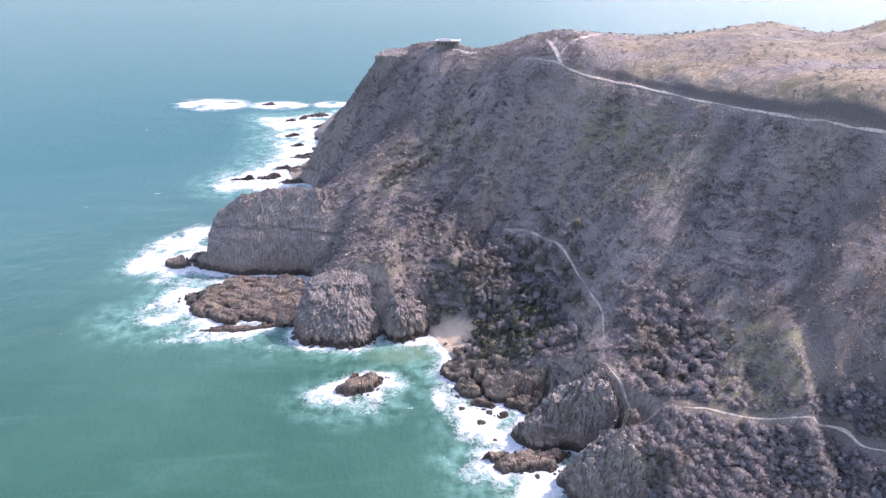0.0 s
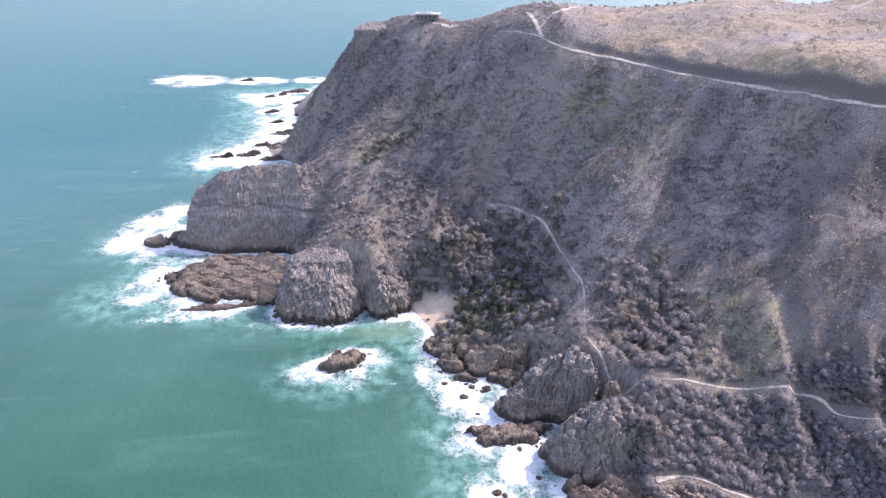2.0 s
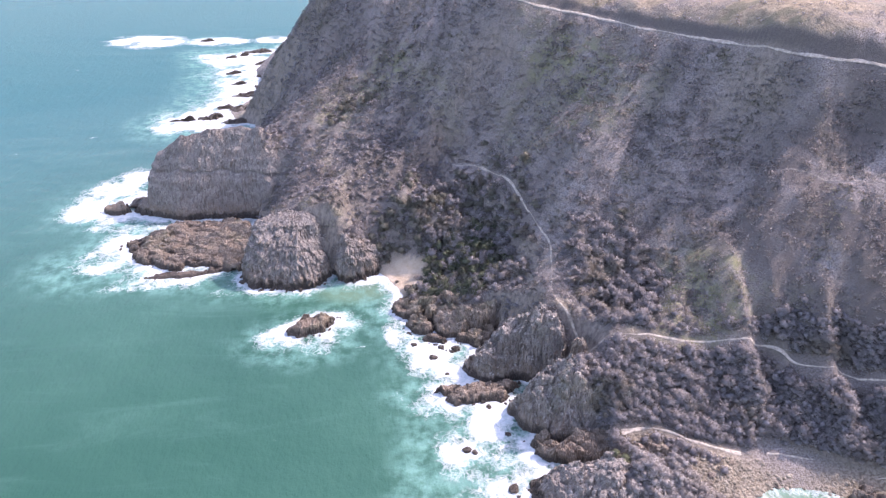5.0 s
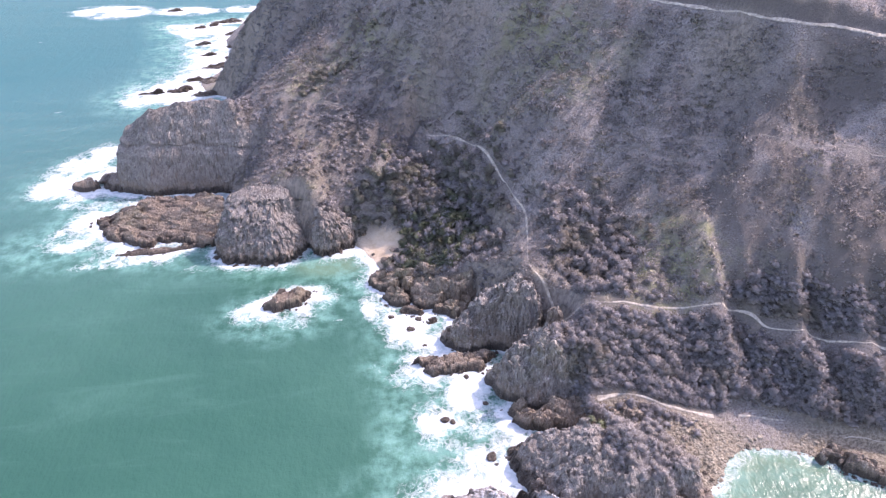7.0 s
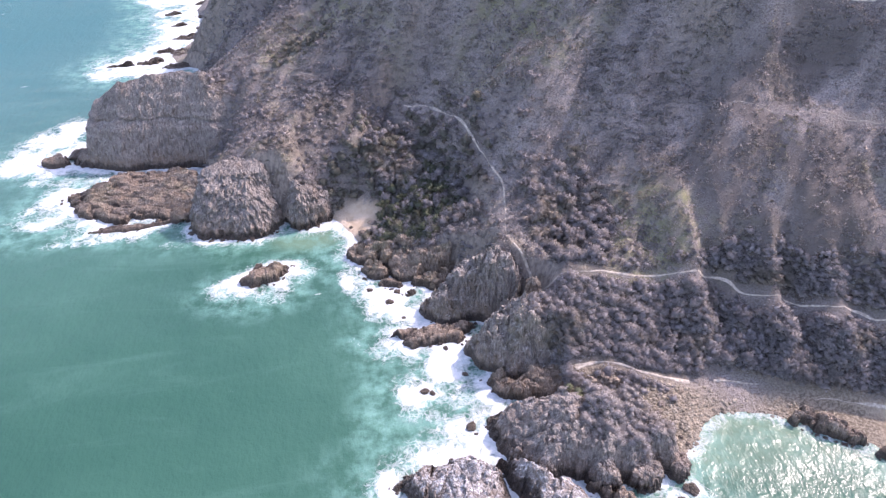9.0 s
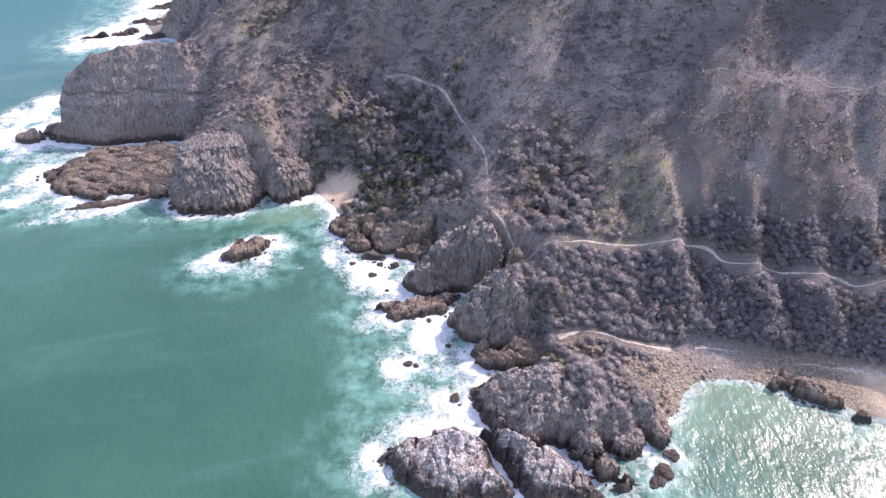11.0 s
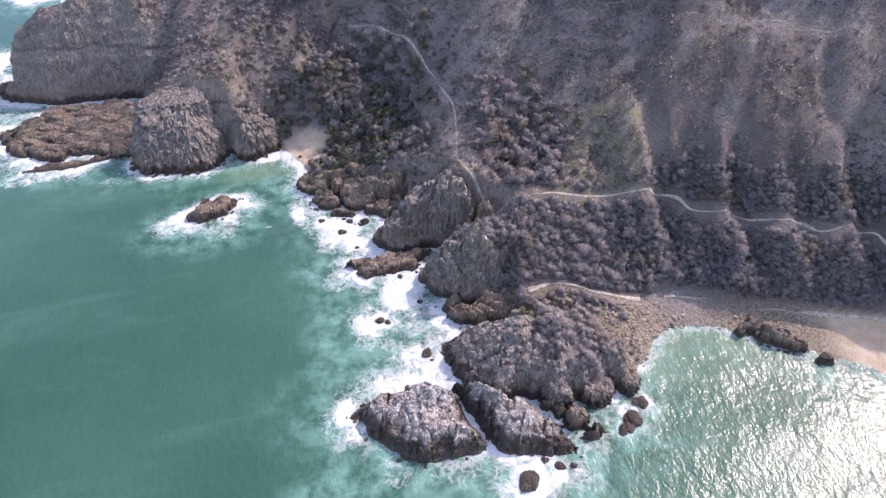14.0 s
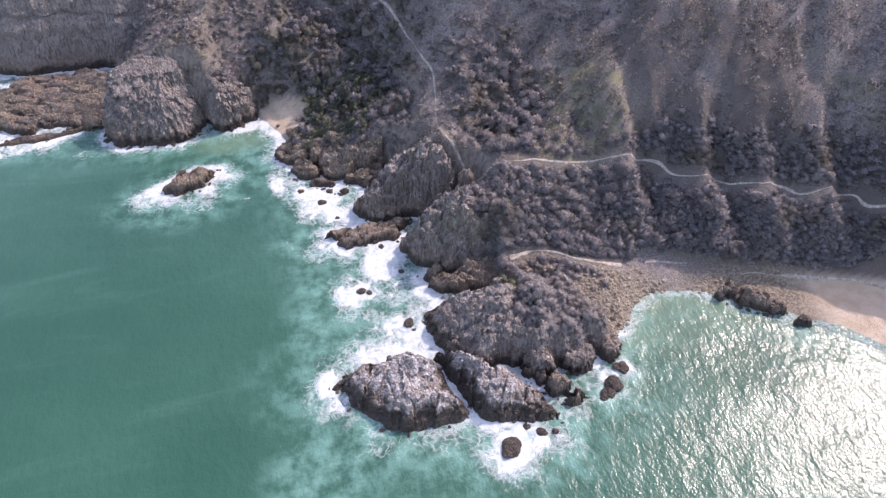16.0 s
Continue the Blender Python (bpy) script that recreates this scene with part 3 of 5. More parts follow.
green = np.clip(1.6 * blob(X, Y, 89, 163, 15, 18) + 0.5 * blob(X, Y, 62, 250, 25, 30) * smooth(-0.2, 0.3, fbm(X / 14, Y / 14, 3, 21))
                + 0.5 * smooth(0.0, 0.45, fbm((X + 0.7 * Y) / 18, (Y - 0.7 * X) / 45, 4, 52)) + 0.8 * blob(X, Y, -8, 300, 24, 13, 25), 0, 1) * (1 - 0.75 * above)
rocky = smooth(1.5, 2.4, slope) * (1 - above)
rocky = np.maximum(rocky, smooth(0.75, 1.3, slope + 0.4 * fbm(X / 5, Y / 5, 3, 44)) * (X < 62) * (Y < 205) * (Z < 24))
rocky = np.maximum(rocky, 0.4 * smooth(0.9, 1.5, slope) * (X < -25) * (Z > 20))
# Charred soil, with shade of rib gullies and the far cliff painted in.
burnt_shade = np.clip(1.1 * blob(X, Y, 138, 165, 48, 46, 20) * smooth(-0.35, 0.25, fbm(X / 9, Y / 16, 4, 47)) + 0.8 * blob(X, Y, -48, 350, 36, 60) * smooth(-0.4, 0.2, fbm(X / 9, Y / 9, 4, 48)), 0, 1) * (1 - above)
# Adds the bank's shade and the shade under tall scrub.
burnt_shade = np.maximum(np.maximum(burnt_shade, bank(X, Y)), 0.85 * bushy(X, Y, Z))
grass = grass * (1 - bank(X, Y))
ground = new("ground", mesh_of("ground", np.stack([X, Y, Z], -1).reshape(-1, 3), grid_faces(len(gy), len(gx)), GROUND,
                              {"sand": sand, "gravel": gravel, "grass": np.clip(grass, 0, 1), "green": green, "rock": rocky, "burnt_shade": burnt_shade, "ridge": np.clip(0.5 + 0.22 * runnels(X, Y), 0, 1)}))
tagged(ground, "steep coastal hillside with burnt grey-brown heath and dry grass", "hillside", kind="structure")


def surface(x, y):
    """Height of the built ground between its grid points."""
    i = np.clip(np.searchsorted(gx, x) - 1, 0, len(gx) - 2)
    j = np.clip(np.searchsorted(gy, y) - 1, 0, len(gy) - 2)
    a, c = (x - gx[i]) / (gx[i + 1] - gx[i]), (y - gy[j]) / (gy[j + 1] - gy[j])
    return (LAND[j, i] * (1 - a) + LAND[j, i + 1] * a) * (1 - c) + (LAND[j + 1, i] * (1 - a) + LAND[j + 1, i + 1] * a) * c


# ---- rock masses ----
def round_loop(loop, count):
    """A closed smooth curve through the corners, evenly sampled."""
    p = np.array(loop, float)
    n = len(p)
    out = []
    for i in range(n):
        a, b1, c, d = p[i - 1], p[i], p[(i + 1) % n], p[(i + 2) % n]
        for k in np.linspace(0, 1, 12, endpoint=False):
            out.append(0.5 * (2 * b1 + (c - a) * k + (2 * a - 5 * b1 + 4 * c - d) * k * k + (3 * b1 - a - 3 * c + d) * k ** 3))
    out = np.array(out)
    seg = np.hypot(*(np.roll(out, -1, 0) - out).T)
    at = np.concatenate([[0], np.cumsum(seg)])
    out = np.vstack([out, out[:1]])
    want = np.linspace(0, at[-1], count, endpoint=False)
    return np.stack([np.interp(want, at, out[:, 0]), np.interp(want, at, out[:, 1])], 1)


ROCK_LOOPS = []
TOPS = {}


def block_mesh(seed, mat):
    """An angular block about 2 m long, split off along joints."""
    r = random.Random(seed)
    bm = bmesh.new()
    for _ in range(13):
        bm.verts.new((r.uniform(-1, 1), r.uniform(-0.8, 0.8), r.uniform(-0.6, 0.6)))
    hull = bmesh.ops.convex_hull(bm, input=bm.verts[:])
    bmesh.ops.delete(bm, geom=[g for g in hull["geom_interior"] if isinstance(g, bmesh.types.BMVert)], context="VERTS")
    me = bpy.data.meshes.new("rock_block")
    bm.to_mesh(me)
    bm.free()
    me.materials.append(mat)
    return me


BLOCKS = {}
for mat in (GREY_ROCK, DARK_ROCK, PALE_ROCK, BROWN_ROCK, WET_ROCK):
    BLOCKS[mat.name] = [block_mesh(s, mat) for s in range(5)]


def broken(x, y, z, wide, tall, seed):
    """Irregular blocks that fill space: each place gets its block's random value and how near it is to a joint."""
    a, c, e = x / wide, y / wide, z / tall
    ia, ic, ie = np.floor(a), np.floor(c), np.floor(e)
    first, second, value = np.full(x.shape, 9.0), np.full(x.shape, 9.0), np.zeros(x.shape)
    for i, j, k in [(p, q, r) for p in (-1, 0, 1) for q in (-1, 0, 1) for r in (-1, 0, 1)]:
        qa, qc, qe = ia + i, ic + j, ie + k
        key = qa + 131 * qe
        d = (qa + lattice(key, qc, seed) - a) ** 2 + (qc + lattice(key, qc, seed + 1) - c) ** 2 + (qe + lattice(key, qc, seed + 2) - e) ** 2
        value = np.where(d < first, lattice(key, qc, seed + 3), value)
        second = np.where(d < first, first, np.minimum(second, d))
        first = np.minimum(first, d)
    return value - 0.5, 1 - smooth(0.0, 0.28, np.sqrt(second) - np.sqrt(first))


def crag(name, loop, tops, mat, label, category="rock", lean=0.14, flute=0.7, seed=1, spacing=0.5, levels=26, foot=None, bulge=1.5, ledges=0.35, group="",
         crack=None, rim=0.10, rough=1.0, blocks=8, parent=None, apex=None):
    """A rock mass on a closed outline: fluted walls that lean in, and a rough top through the heights given as (x, y, z).
    lean: how far the walls lean in towards the apex, alike or along x and along y."""
    size = np.ptp(np.array(loop, float), axis=0).sum()
    count = int(np.clip(2.3 * size / spacing, 40, 600))
    ring = round_loop(loop, count)
    if parent is None and foot is None:
        ROCK_LOOPS.append([tuple(p) for p in round_loop(loop, 40)])
    cx, cy = apex or ring.mean(0)
    lx, ly = lean if isinstance(lean, tuple) else (lean, lean)
    tp = np.array(tops, float)
    foot = (-0.7 if tp[:, 2].max() < 10 else -1.4) if foot is None else foot

    def top(px, py):
        w = [1 / ((px - a) ** 2 + (py - c) ** 2 + 4.0) ** 1.2 for a, c, _ in tp]
        t = sum(wi * v for wi, v in zip(w, tp[:, 2])) / sum(w)
        crest = np.abs(fbm(px / 5.5, py / 5.5, 4, seed + 40))
        return t + rough * (0.05 * tp[:, 2].max() + 0.35) * (1.1 * fbm(px / 3.4, py / 3.4, 4, seed + 20) - 1.6 * crest + 0.35)

    TOPS[seed] = top
    tangent = np.roll(ring, -1, 0) - np.roll(ring, 1, 0)
    out = np.stack([tangent[:, 1], -tangent[:, 0]], 1) / (np.hypot(*tangent.T)[:, None] + 1e-9)
    if np.mean((ring - (cx, cy)) * out) < 0:
        out = -out
    caps = max(8, int(levels * 0.7))
    u = np.linspace(0, 1, levels)
    taper = np.linspace(1, 0.02, caps + 1)[1:]
    wx, wy = 1 - lx * u ** bulge - rim * u ** 7, 1 - ly * u ** bulge - rim * u ** 7
    wx, wy = np.concatenate([wx, wx[-1] * taper]), np.concatenate([wy, wy[-1] * taper])
    rise = np.concatenate([0.93 * u, np.minimum(1, 0.93 + 0.07 * np.linspace(0, 3, caps + 1)[1:])])
    rows = []
    for k, (sx, sy, r) in enumerate(zip(wx, wy, rise)):
        px, py = cx + (ring[:, 0] - cx) * sx, cy + (ring[:, 1] - cy) * sy
        z = foot + (top(px, py) - foot) * r
        if k < levels:
            z = z + ledges * np.sin(z * 1.5 + 4 * vnoise(px / 8, py / 8, seed + 3)) * min(1, 4 * (1 - r))
            a = 0.07 * z
            arc = np.arange(count) * 1.9 * size / count * 1.05
            cell = np.floor(arc / 1.5 + 1.2 * vnoise(arc / 4, z * 0.12, seed + 2))
            joint = lattice(cell, np.floor(z / 3.2 + 5 * lattice(cell, cell * 0, seed)), seed + 1) - 0.5
            big_block, seam = broken(px, py, z, 2.4, 6.5, seed + 11)
            small_block, chink = broken(px, py, z, 1.1, 2.6, seed + 15)
            column = 0.35 * np.abs(fbm(px / 1.9 + a, py / 1.9 - a, 3, seed)) + 0.3 * joint + 0.85 * big_block + 0.7 * small_block - 0.32 * seam - 0.25 * chink
            d = flute * (1.45 * column - 0.35 + 1.2 * fbm(px / 7, py / 7 + 0.06 * z, 3, seed + 9) + 0.3 * fbm(px / 0.9 + z * 0.3, py / 0.9 - z * 0.3, 3, seed + 5))
            if crack:
                d = d - crack[1] * np.exp(-((z - crack[0] - 2.6 * fbm(px / 13, py / 13, 3, seed + 8)) / 0.55) ** 2) + 0.6 * crack[1] * smooth(crack[0] - 0.3, crack[0] - 3, z)
            px, py = px + out[:, 0] * d, py + out[:, 1] * d
        else:
            big_block, seam = broken(px, py, z, 2.2, 9.0, seed + 11)
            small_block, chink = broken(px, py, z, 1.0, 9.0, seed + 15)
            z = z + min(1.0, 0.08 * tp[:, 2].max() + 0.25) * rough ** 0.5 * (0.8 * big_block + 0.7 * small_block - 0.3 * seam - 0.3 * chink)
        rows.append(np.stack([px, py, z], 1))
    i = np.arange(len(rows) * count).reshape(len(rows), count)
    j = np.roll(i, -1, 1)
    ob = new(name, mesh_of(name, np.concatenate(rows), np.stack([i[:-1], j[:-1], j[1:], i[1:]], -1).reshape(-1, 4), mat, shade=False))
    if parent is not None:
        ob.parent = parent
        return ob
    r = random.Random(seed)
    for _ in range(blocks):
        k = r.randrange(count)
        s = r.choice((1.02, 1.0, 0.99, 0.98)) if apex or lx > 0.1 else r.choice((1.03, 1.0, 0.6))
        px, py = cx + (ring[k, 0] - cx) * s, cy + (ring[k, 1] - cy) * s
        piece = new("rock_block", r.choice(BLOCKS[mat.name]))
        g = r.uniform(0.5, 1.0) * min(1.7, 0.5 + size / 40)
        piece.location = (px, py, 0.15 if s > 0.95 else float(top(np.array([px]), np.array([py]))[0]) - (0.2 if s < 0.8 else 1.4))
        piece.rotation_euler = (r.uniform(-0.5, 0.5), r.uniform(-0.5, 0.5), r.uniform(0, 6))
        piece.scale = (g, g, g)
        piece.parent = ob
    return tagged(ob, label, category, group)


def facets(x, y, size, seed, turn=0.0, stretch=1.0):
    """Irregular joint blocks in plan: for each place three random values of its block, its offset from the block's middle, and how near a joint is."""
    c, k = math.cos(radians(turn)), math.sin(radians(turn))
    a, b1 = (x * c + y * k) / (size * stretch), (y * c - x * k) / size
    ia, ib = np.floor(a), np.floor(b1)
    first, second = np.full(x.shape, 9.0), np.full(x.shape, 9.0)
    picks = [np.zeros(x.shape) for _ in range(5)]
    for i, j in [(p, q) for p in (-1, 0, 1) for q in (-1, 0, 1)]:
        qa, qb = ia + i, ib + j
        da, db = a - qa - lattice(qa, qb, seed), b1 - qb - lattice(qa, qb, seed + 1)
        d = da * da + db * db
        closer = d < first
        for slot, value in enumerate((lattice(qa, qb, seed + 2) - 0.5, lattice(qa, qb, seed + 3) - 0.5, lattice(qa, qb, seed + 4) - 0.5, da * size * stretch, db * size)):
            picks[slot] = np.where(closer, value, picks[slot])
        second = np.where(closer, first, np.minimum(second, d))
        first = np.minimum(first, d)
    return (*picks, 1 - smooth(0.0, 0.22, np.sqrt(second) - np.sqrt(first)))


def outcrop(name, loop, tops, mat, label, edge=4.0, seed=1, step=0.33, jag=1.0, strike=20.0, stretch=1.4, beds=0.0, group="", blocks=6, round_off=2.4, ragged=0.9, ledge=0.0):
    """A jointed rock mass on a closed outline: a crown through the heights given as (x, y, z), falling to the foot within the width edge,
    broken into tilted blocks of three sizes. beds: height of upturned bedding ridges along the strike, in degrees."""
    ring = round_loop(loop, 56)
    outline = [tuple(p) for p in ring]
    ROCK_LOOPS.append(outline[::2])
    lo, hi = ring.min(0) - 1.5, ring.max(0) + 1.5
    ax, ay = np.arange(lo[0], hi[0], step), np.arange(lo[1], hi[1], step)
    x, y = np.meshgrid(ax, ay)
    tp = np.array(tops, float)
    high = tp[:, 2].max()
    w = [1 / ((x - a) ** 2 + (y - c) ** 2 + 3.0) ** 1.6 for a, c, _ in tp]
    crown = sum(wi * v for wi, v in zip(w, tp[:, 2])) / sum(w)
    amp = jag * min(1.5, 0.35 + 0.075 * high)
    big, mid, small = facets(x, y, 3.6, seed, strike, stretch), facets(x, y, 1.6, seed + 10, strike + 12, stretch), facets(x, y, 0.75, seed + 20, strike)
    s = shore_distance(x, y, outline) + ragged * (fbm(x / 4.5, y / 4.5, 3, seed + 30) + 0.7 * fbm(x / 11, y / 11, 2, seed + 32)) + 0.9 * jag * big[0] + 0.6 * jag * mid[0]
    u = np.clip(s / edge, 0, 1)
    z = -1.2 + (crown + 1.2) * (1 - (1 - u) ** round_off)
    z = z + 0.09 * high * jag * fbm(x / 7, y / 7, 3, seed + 31)
    live = smooth(0.0, 0.35, u)
    if beds:
        c, k = math.cos(radians(strike)), math.sin(radians(strike))
        across, along = (y * c - x * k) / 2.3 + 0.5 * fbm(x / 6, y / 6, 2, seed + 33), (x * c + y * k) / 14
        saw = across - np.floor(across)
        z = z + live * beds * (0.8 + fbm(along, np.floor(across) * 3.7, 2, seed + 34)) * (np.where(saw < 0.75, saw / 0.75, (1 - saw) / 0.25) - 0.5)
    if ledge:
        q = z / ledge + 1.5 * big[0] + 0.7 * mid[0] + 0.5 * fbm(x / 9, y / 9, 2, seed + 35)
        part_up = q - np.floor(q)
        z = z + 0.75 * live * ledge * (smooth(0.45, 0.95, part_up) - part_up)
    for (off, tx, ty, dx, dy, seam), power in ((big, 1.0), (mid, 0.6), (small, 0.3)):
        z = z + live * amp * power * (1.1 * off + 0.75 * (tx * dx + ty * dy) - 0.35 * seam)
    # knock the walls about, so that their joints don't run straight down
    slope_y, slope_x = np.gradient(z, step)
    flat = 1 / np.sqrt(1 + slope_x ** 2 + slope_y ** 2)
    lump, _ = broken(x, y, z, 2.0, 1.7, seed + 50)
    chip, chink = broken(x, y, z, 0.9, 0.8, seed + 54)
    push = live * min(1.0, 0.25 + 0.05 * high) * (1.0 * lump + 0.55 * chip - 0.3 * chink) * (1 - flat)
    wide_x, wide_y = x - push * slope_x * flat, y - push * slope_y * flat
    z = np.where(s < -0.2, -1.2, z)
    quads = grid_faces(len(ay), len(ax))
    used = (z > -1.15).ravel()
    quads = quads[used[quads].any(1)]
    keep, packed = np.unique(quads, return_inverse=True)
    ob = new(name, mesh_of(name, np.stack([wide_x, wide_y, z], -1).reshape(-1, 3)[keep], packed.reshape(-1, 4), mat, shade=False))

    def height(px, py):
        i = np.clip(np.round((np.asarray(px) - ax[0]) / step).astype(int), 0, len(ax) - 1)
        j = np.clip(np.round((np.asarray(py) - ay[0]) / step).astype(int), 0, len(ay) - 1)
        return z[j, i]

    TOPS[seed] = height
    r = random.Random(seed)
    for _ in range(blocks):
        px, py = ring[r.randrange(len(ring))]
        piece = new("rock_block", r.choice(BLOCKS[mat.name]))
        g = r.uniform(0.4, 0.9)
        piece.location = (px, py, 0.1)
        piece.rotation_euler = (r.uniform(-0.5, 0.5), r.uniform(-0.5, 0.5), r.uniform(0, 6))
        piece.scale = (g, g, g)
        piece.parent = ob
    return tagged(ob, label, "rock", group)


crag("sea_cliff", [(-109.5, 285), (-107, 279.5), (-99.7, 276.3), (-92.8, 274), (-80, 274.4), (-70.8, 274.4), (-60, 273), (-50, 268), (-43, 272), (-42, 286), (-52, 301), (-75, 307), (-98, 305), (-109, 296)],
     [(-101, 286, 25), (-101, 295, 26.5), (-96, 287, 32.5), (-91, 287, 34.5), (-78, 287, 37), (-66, 286, 38), (-57, 286, 38), (-51.5, 283, 31.5), (-47, 274, 26), (-46, 282, 29), (-80, 300, 33.5), (-60, 298, 34), (-95, 299, 30)],
     GREY_ROCK, "massive grey rock cliff with a horizontal crack, surf at its foot", "cliff", lean=(0.13, 0.58), apex=(-72, 293), flute=0.42, rough=0.4, seed=3, spacing=0.5, levels=72, bulge=2.1, ledges=0.3, crack=(20.5, 0.85), rim=0.02, blocks=10)
crag("cliff_toe", [(-117.5, 288), (-116.5, 284), (-112, 281), (-106, 279), (-104, 284), (-108, 291), (-114, 293)], [(-114, 286, 3.6), (-108, 284, 6.5)], GREY_ROCK, "dark rock toe at the foot of the sea cliff", "rock",
     lean=0.35, flute=0.8, seed=5, levels=16)
crag("headland_crag", [(-36.5, 372), (-35.5, 367), (-30, 364), (-22, 363), (-16, 366), (-17, 378), (-24, 386), (-33, 384)], [(-33, 370, 83.6), (-26, 368, 84.5), (-20, 368, 85.5), (-28, 378, 84.5), (-20, 376, 86)],
     GREY_ROCK, "upright rock edge of the far headland's crest", "rock", lean=0.06, flute=0.5, seed=67, spacing=0.5, levels=26, foot=66, rough=0.15, rim=0.02, blocks=0)
outcrop("rock_platform", [(-110, 257), (-112, 250), (-106, 243), (-99, 237), (-86, 231), (-74, 230), (-58, 232), (-52, 242), (-58, 258), (-70, 270), (-82, 270), (-97, 264)],
     [(-107, 250, 1.4), (-98, 248, 3.2), (-90, 254, 3.8), (-82, 246, 3.4), (-66, 246, 5), (-60, 256, 6.5), (-80, 264, 2.2), (-70, 234, 2.6), (-88, 238, 2)],
     BROWN_ROCK, "low tan and brown wave-cut rock platform", edge=3.0, seed=7, jag=0.8, strike=-12, stretch=2.2, beds=1.5, blocks=24, ragged=4.0)
outcrop("rock_ledge", [(-96, 226), (-88, 230), (-75, 230), (-64, 233), (-62, 230), (-74, 226), (-86, 224.5)], [(-90, 227, 0.9), (-75, 228, 1.3), (-66, 231, 1.6)],
     BROWN_ROCK, "dark wet rock ledge awash with surf", edge=1.6, seed=71, jag=0.7, strike=8, beds=0.6)
crag("sea_bluff", [(-57, 221), (-53, 216), (-43, 213.5), (-32, 213.5), (-25.5, 218), (-23.5, 226), (-27, 236), (-40, 240), (-53, 235), (-58, 228)],
     [(-50, 229, 20.5), (-40, 230, 21.5), (-31, 231, 22), (-40, 237, 22.5), (-27, 227, 18), (-31, 235, 22.5), (-50, 235, 21)],
     GREY_ROCK, "blunt grey columnar rock bluff standing in the surf", "rock", lean=(0.30, 0.60), apex=(-40, 236), flute=1.0, seed=11, spacing=0.36, levels=70, bulge=1.6, rim=0.02, rough=0.4, blocks=14)
crag("rock_buttress", [(-21.5, 221), (-18, 217), (-10, 219.5), (-5, 226), (-5, 233), (-12, 239), (-20, 237), (-23, 229)],
     [(-19, 225, 18), (-13, 226, 14.5), (-9, 226, 10.5), (-14, 233, 17), (-7, 232, 8)],
     GREY_ROCK, "rounded grey rock buttress beside the sandy cove", "rock", lean=0.22, flute=1.0, seed=13, spacing=0.4, levels=40, rim=0.16)
outcrop("rock_islet", [(-40.5, 187), (-36, 184), (-29, 185.5), (-23, 186), (-22, 189.5), (-17.5, 192.5), (-19, 195), (-27, 195), (-33, 191.5)],
     [(-37, 187, 2.0), (-31, 189, 3.8), (-26, 190, 3.4), (-20, 193.5, 2.6)], BROWN_ROCK, "jagged dark rock islet ringed by foam", edge=2.4, seed=17, step=0.28, jag=1.3, ragged=2.2, strike=25, beds=1.4, blocks=12)
outcrop("headland_rock", [(21, 164.5), (24, 160), (29, 157.5), (36, 158.5), (45, 156.5), (51.5, 156.8), (54, 161), (51, 168), (44, 173), (34, 174), (27, 171.5), (22.5, 168)],
     [(25, 165, 7.5), (30, 163, 11), (34, 167, 15), (45, 167, 22.5), (45, 160, 20.5), (51, 160, 20.5), (37, 161, 15.5), (50, 165, 22.5), (40, 171, 18)],
     DARK_ROCK, "grey rock headland with a dark cleft beside it", edge=5.5, seed=19, step=0.21, jag=0.75, strike=65, round_off=2.0, ledge=3.0, ragged=1.6, blocks=12)
outcrop("rock_shelf", [(12, 154), (15, 151), (20, 149), (29, 149.5), (35, 153), (40, 157), (36, 159), (28, 156.5), (20, 157), (14, 157)],
     [(15, 154, 1.8), (22, 153, 3.2), (30, 153, 3.0), (37, 157, 3.4)], BROWN_ROCK, "low brown rock shelf sloping into the foam", edge=2.4, seed=23, step=0.28, jag=1.0, ragged=1.8, strike=12, beds=1.0, blocks=8)
outcrop("headland_rock", [(31, 146.5), (33, 141), (37, 136.5), (44, 133), (52, 131), (62, 130.8), (72, 130), (77, 136), (72, 146), (62, 150), (54, 153.3), (44, 153), (36, 151)],
     [(36, 146, 10.5), (41, 145, 16), (48, 139, 19.5), (50, 147, 20.5), (58, 140, 18), (41, 139, 13.5), (60, 148, 17.5), (67, 138, 13.5), (72, 142, 15), (54, 134, 13)],
     DARK_ROCK, "rounded grey rock headland with sparse scrub", edge=7.5, seed=29, step=0.21, jag=0.75, strike=70, round_off=2.0, ledge=3.2, ragged=1.8, blocks=14)
outcrop("rock_ledge", [(35, 133.5), (37, 129), (42, 125.3), (50, 123.6), (57, 124.6), (60, 131), (55, 135.5), (50.5, 135), (47.5, 132.5), (44, 131), (39, 133.5)], [(38, 131, 2.4), (45, 128, 4.2), (51, 128, 5), (56, 130, 5.5)],
     BROWN_ROCK, "brown rock ledge joining two headlands", edge=2.6, seed=31, step=0.25, jag=1.5, ragged=1.6, strike=-20, beds=1.3, blocks=7)
outcrop("rock_bank", [(60, 122.5), (66, 121), (73, 120.8), (78, 122.5), (75, 125.2), (69, 127), (62, 127.3)], [(63, 125, 6.2), (69, 124, 5.8), (75, 123.5, 4.8)],
     BROWN_ROCK, "tan broken rock bank below the shore footpath", edge=2.6, seed=33, step=0.28, jag=1.1, strike=-15, beds=0.8, blocks=0)
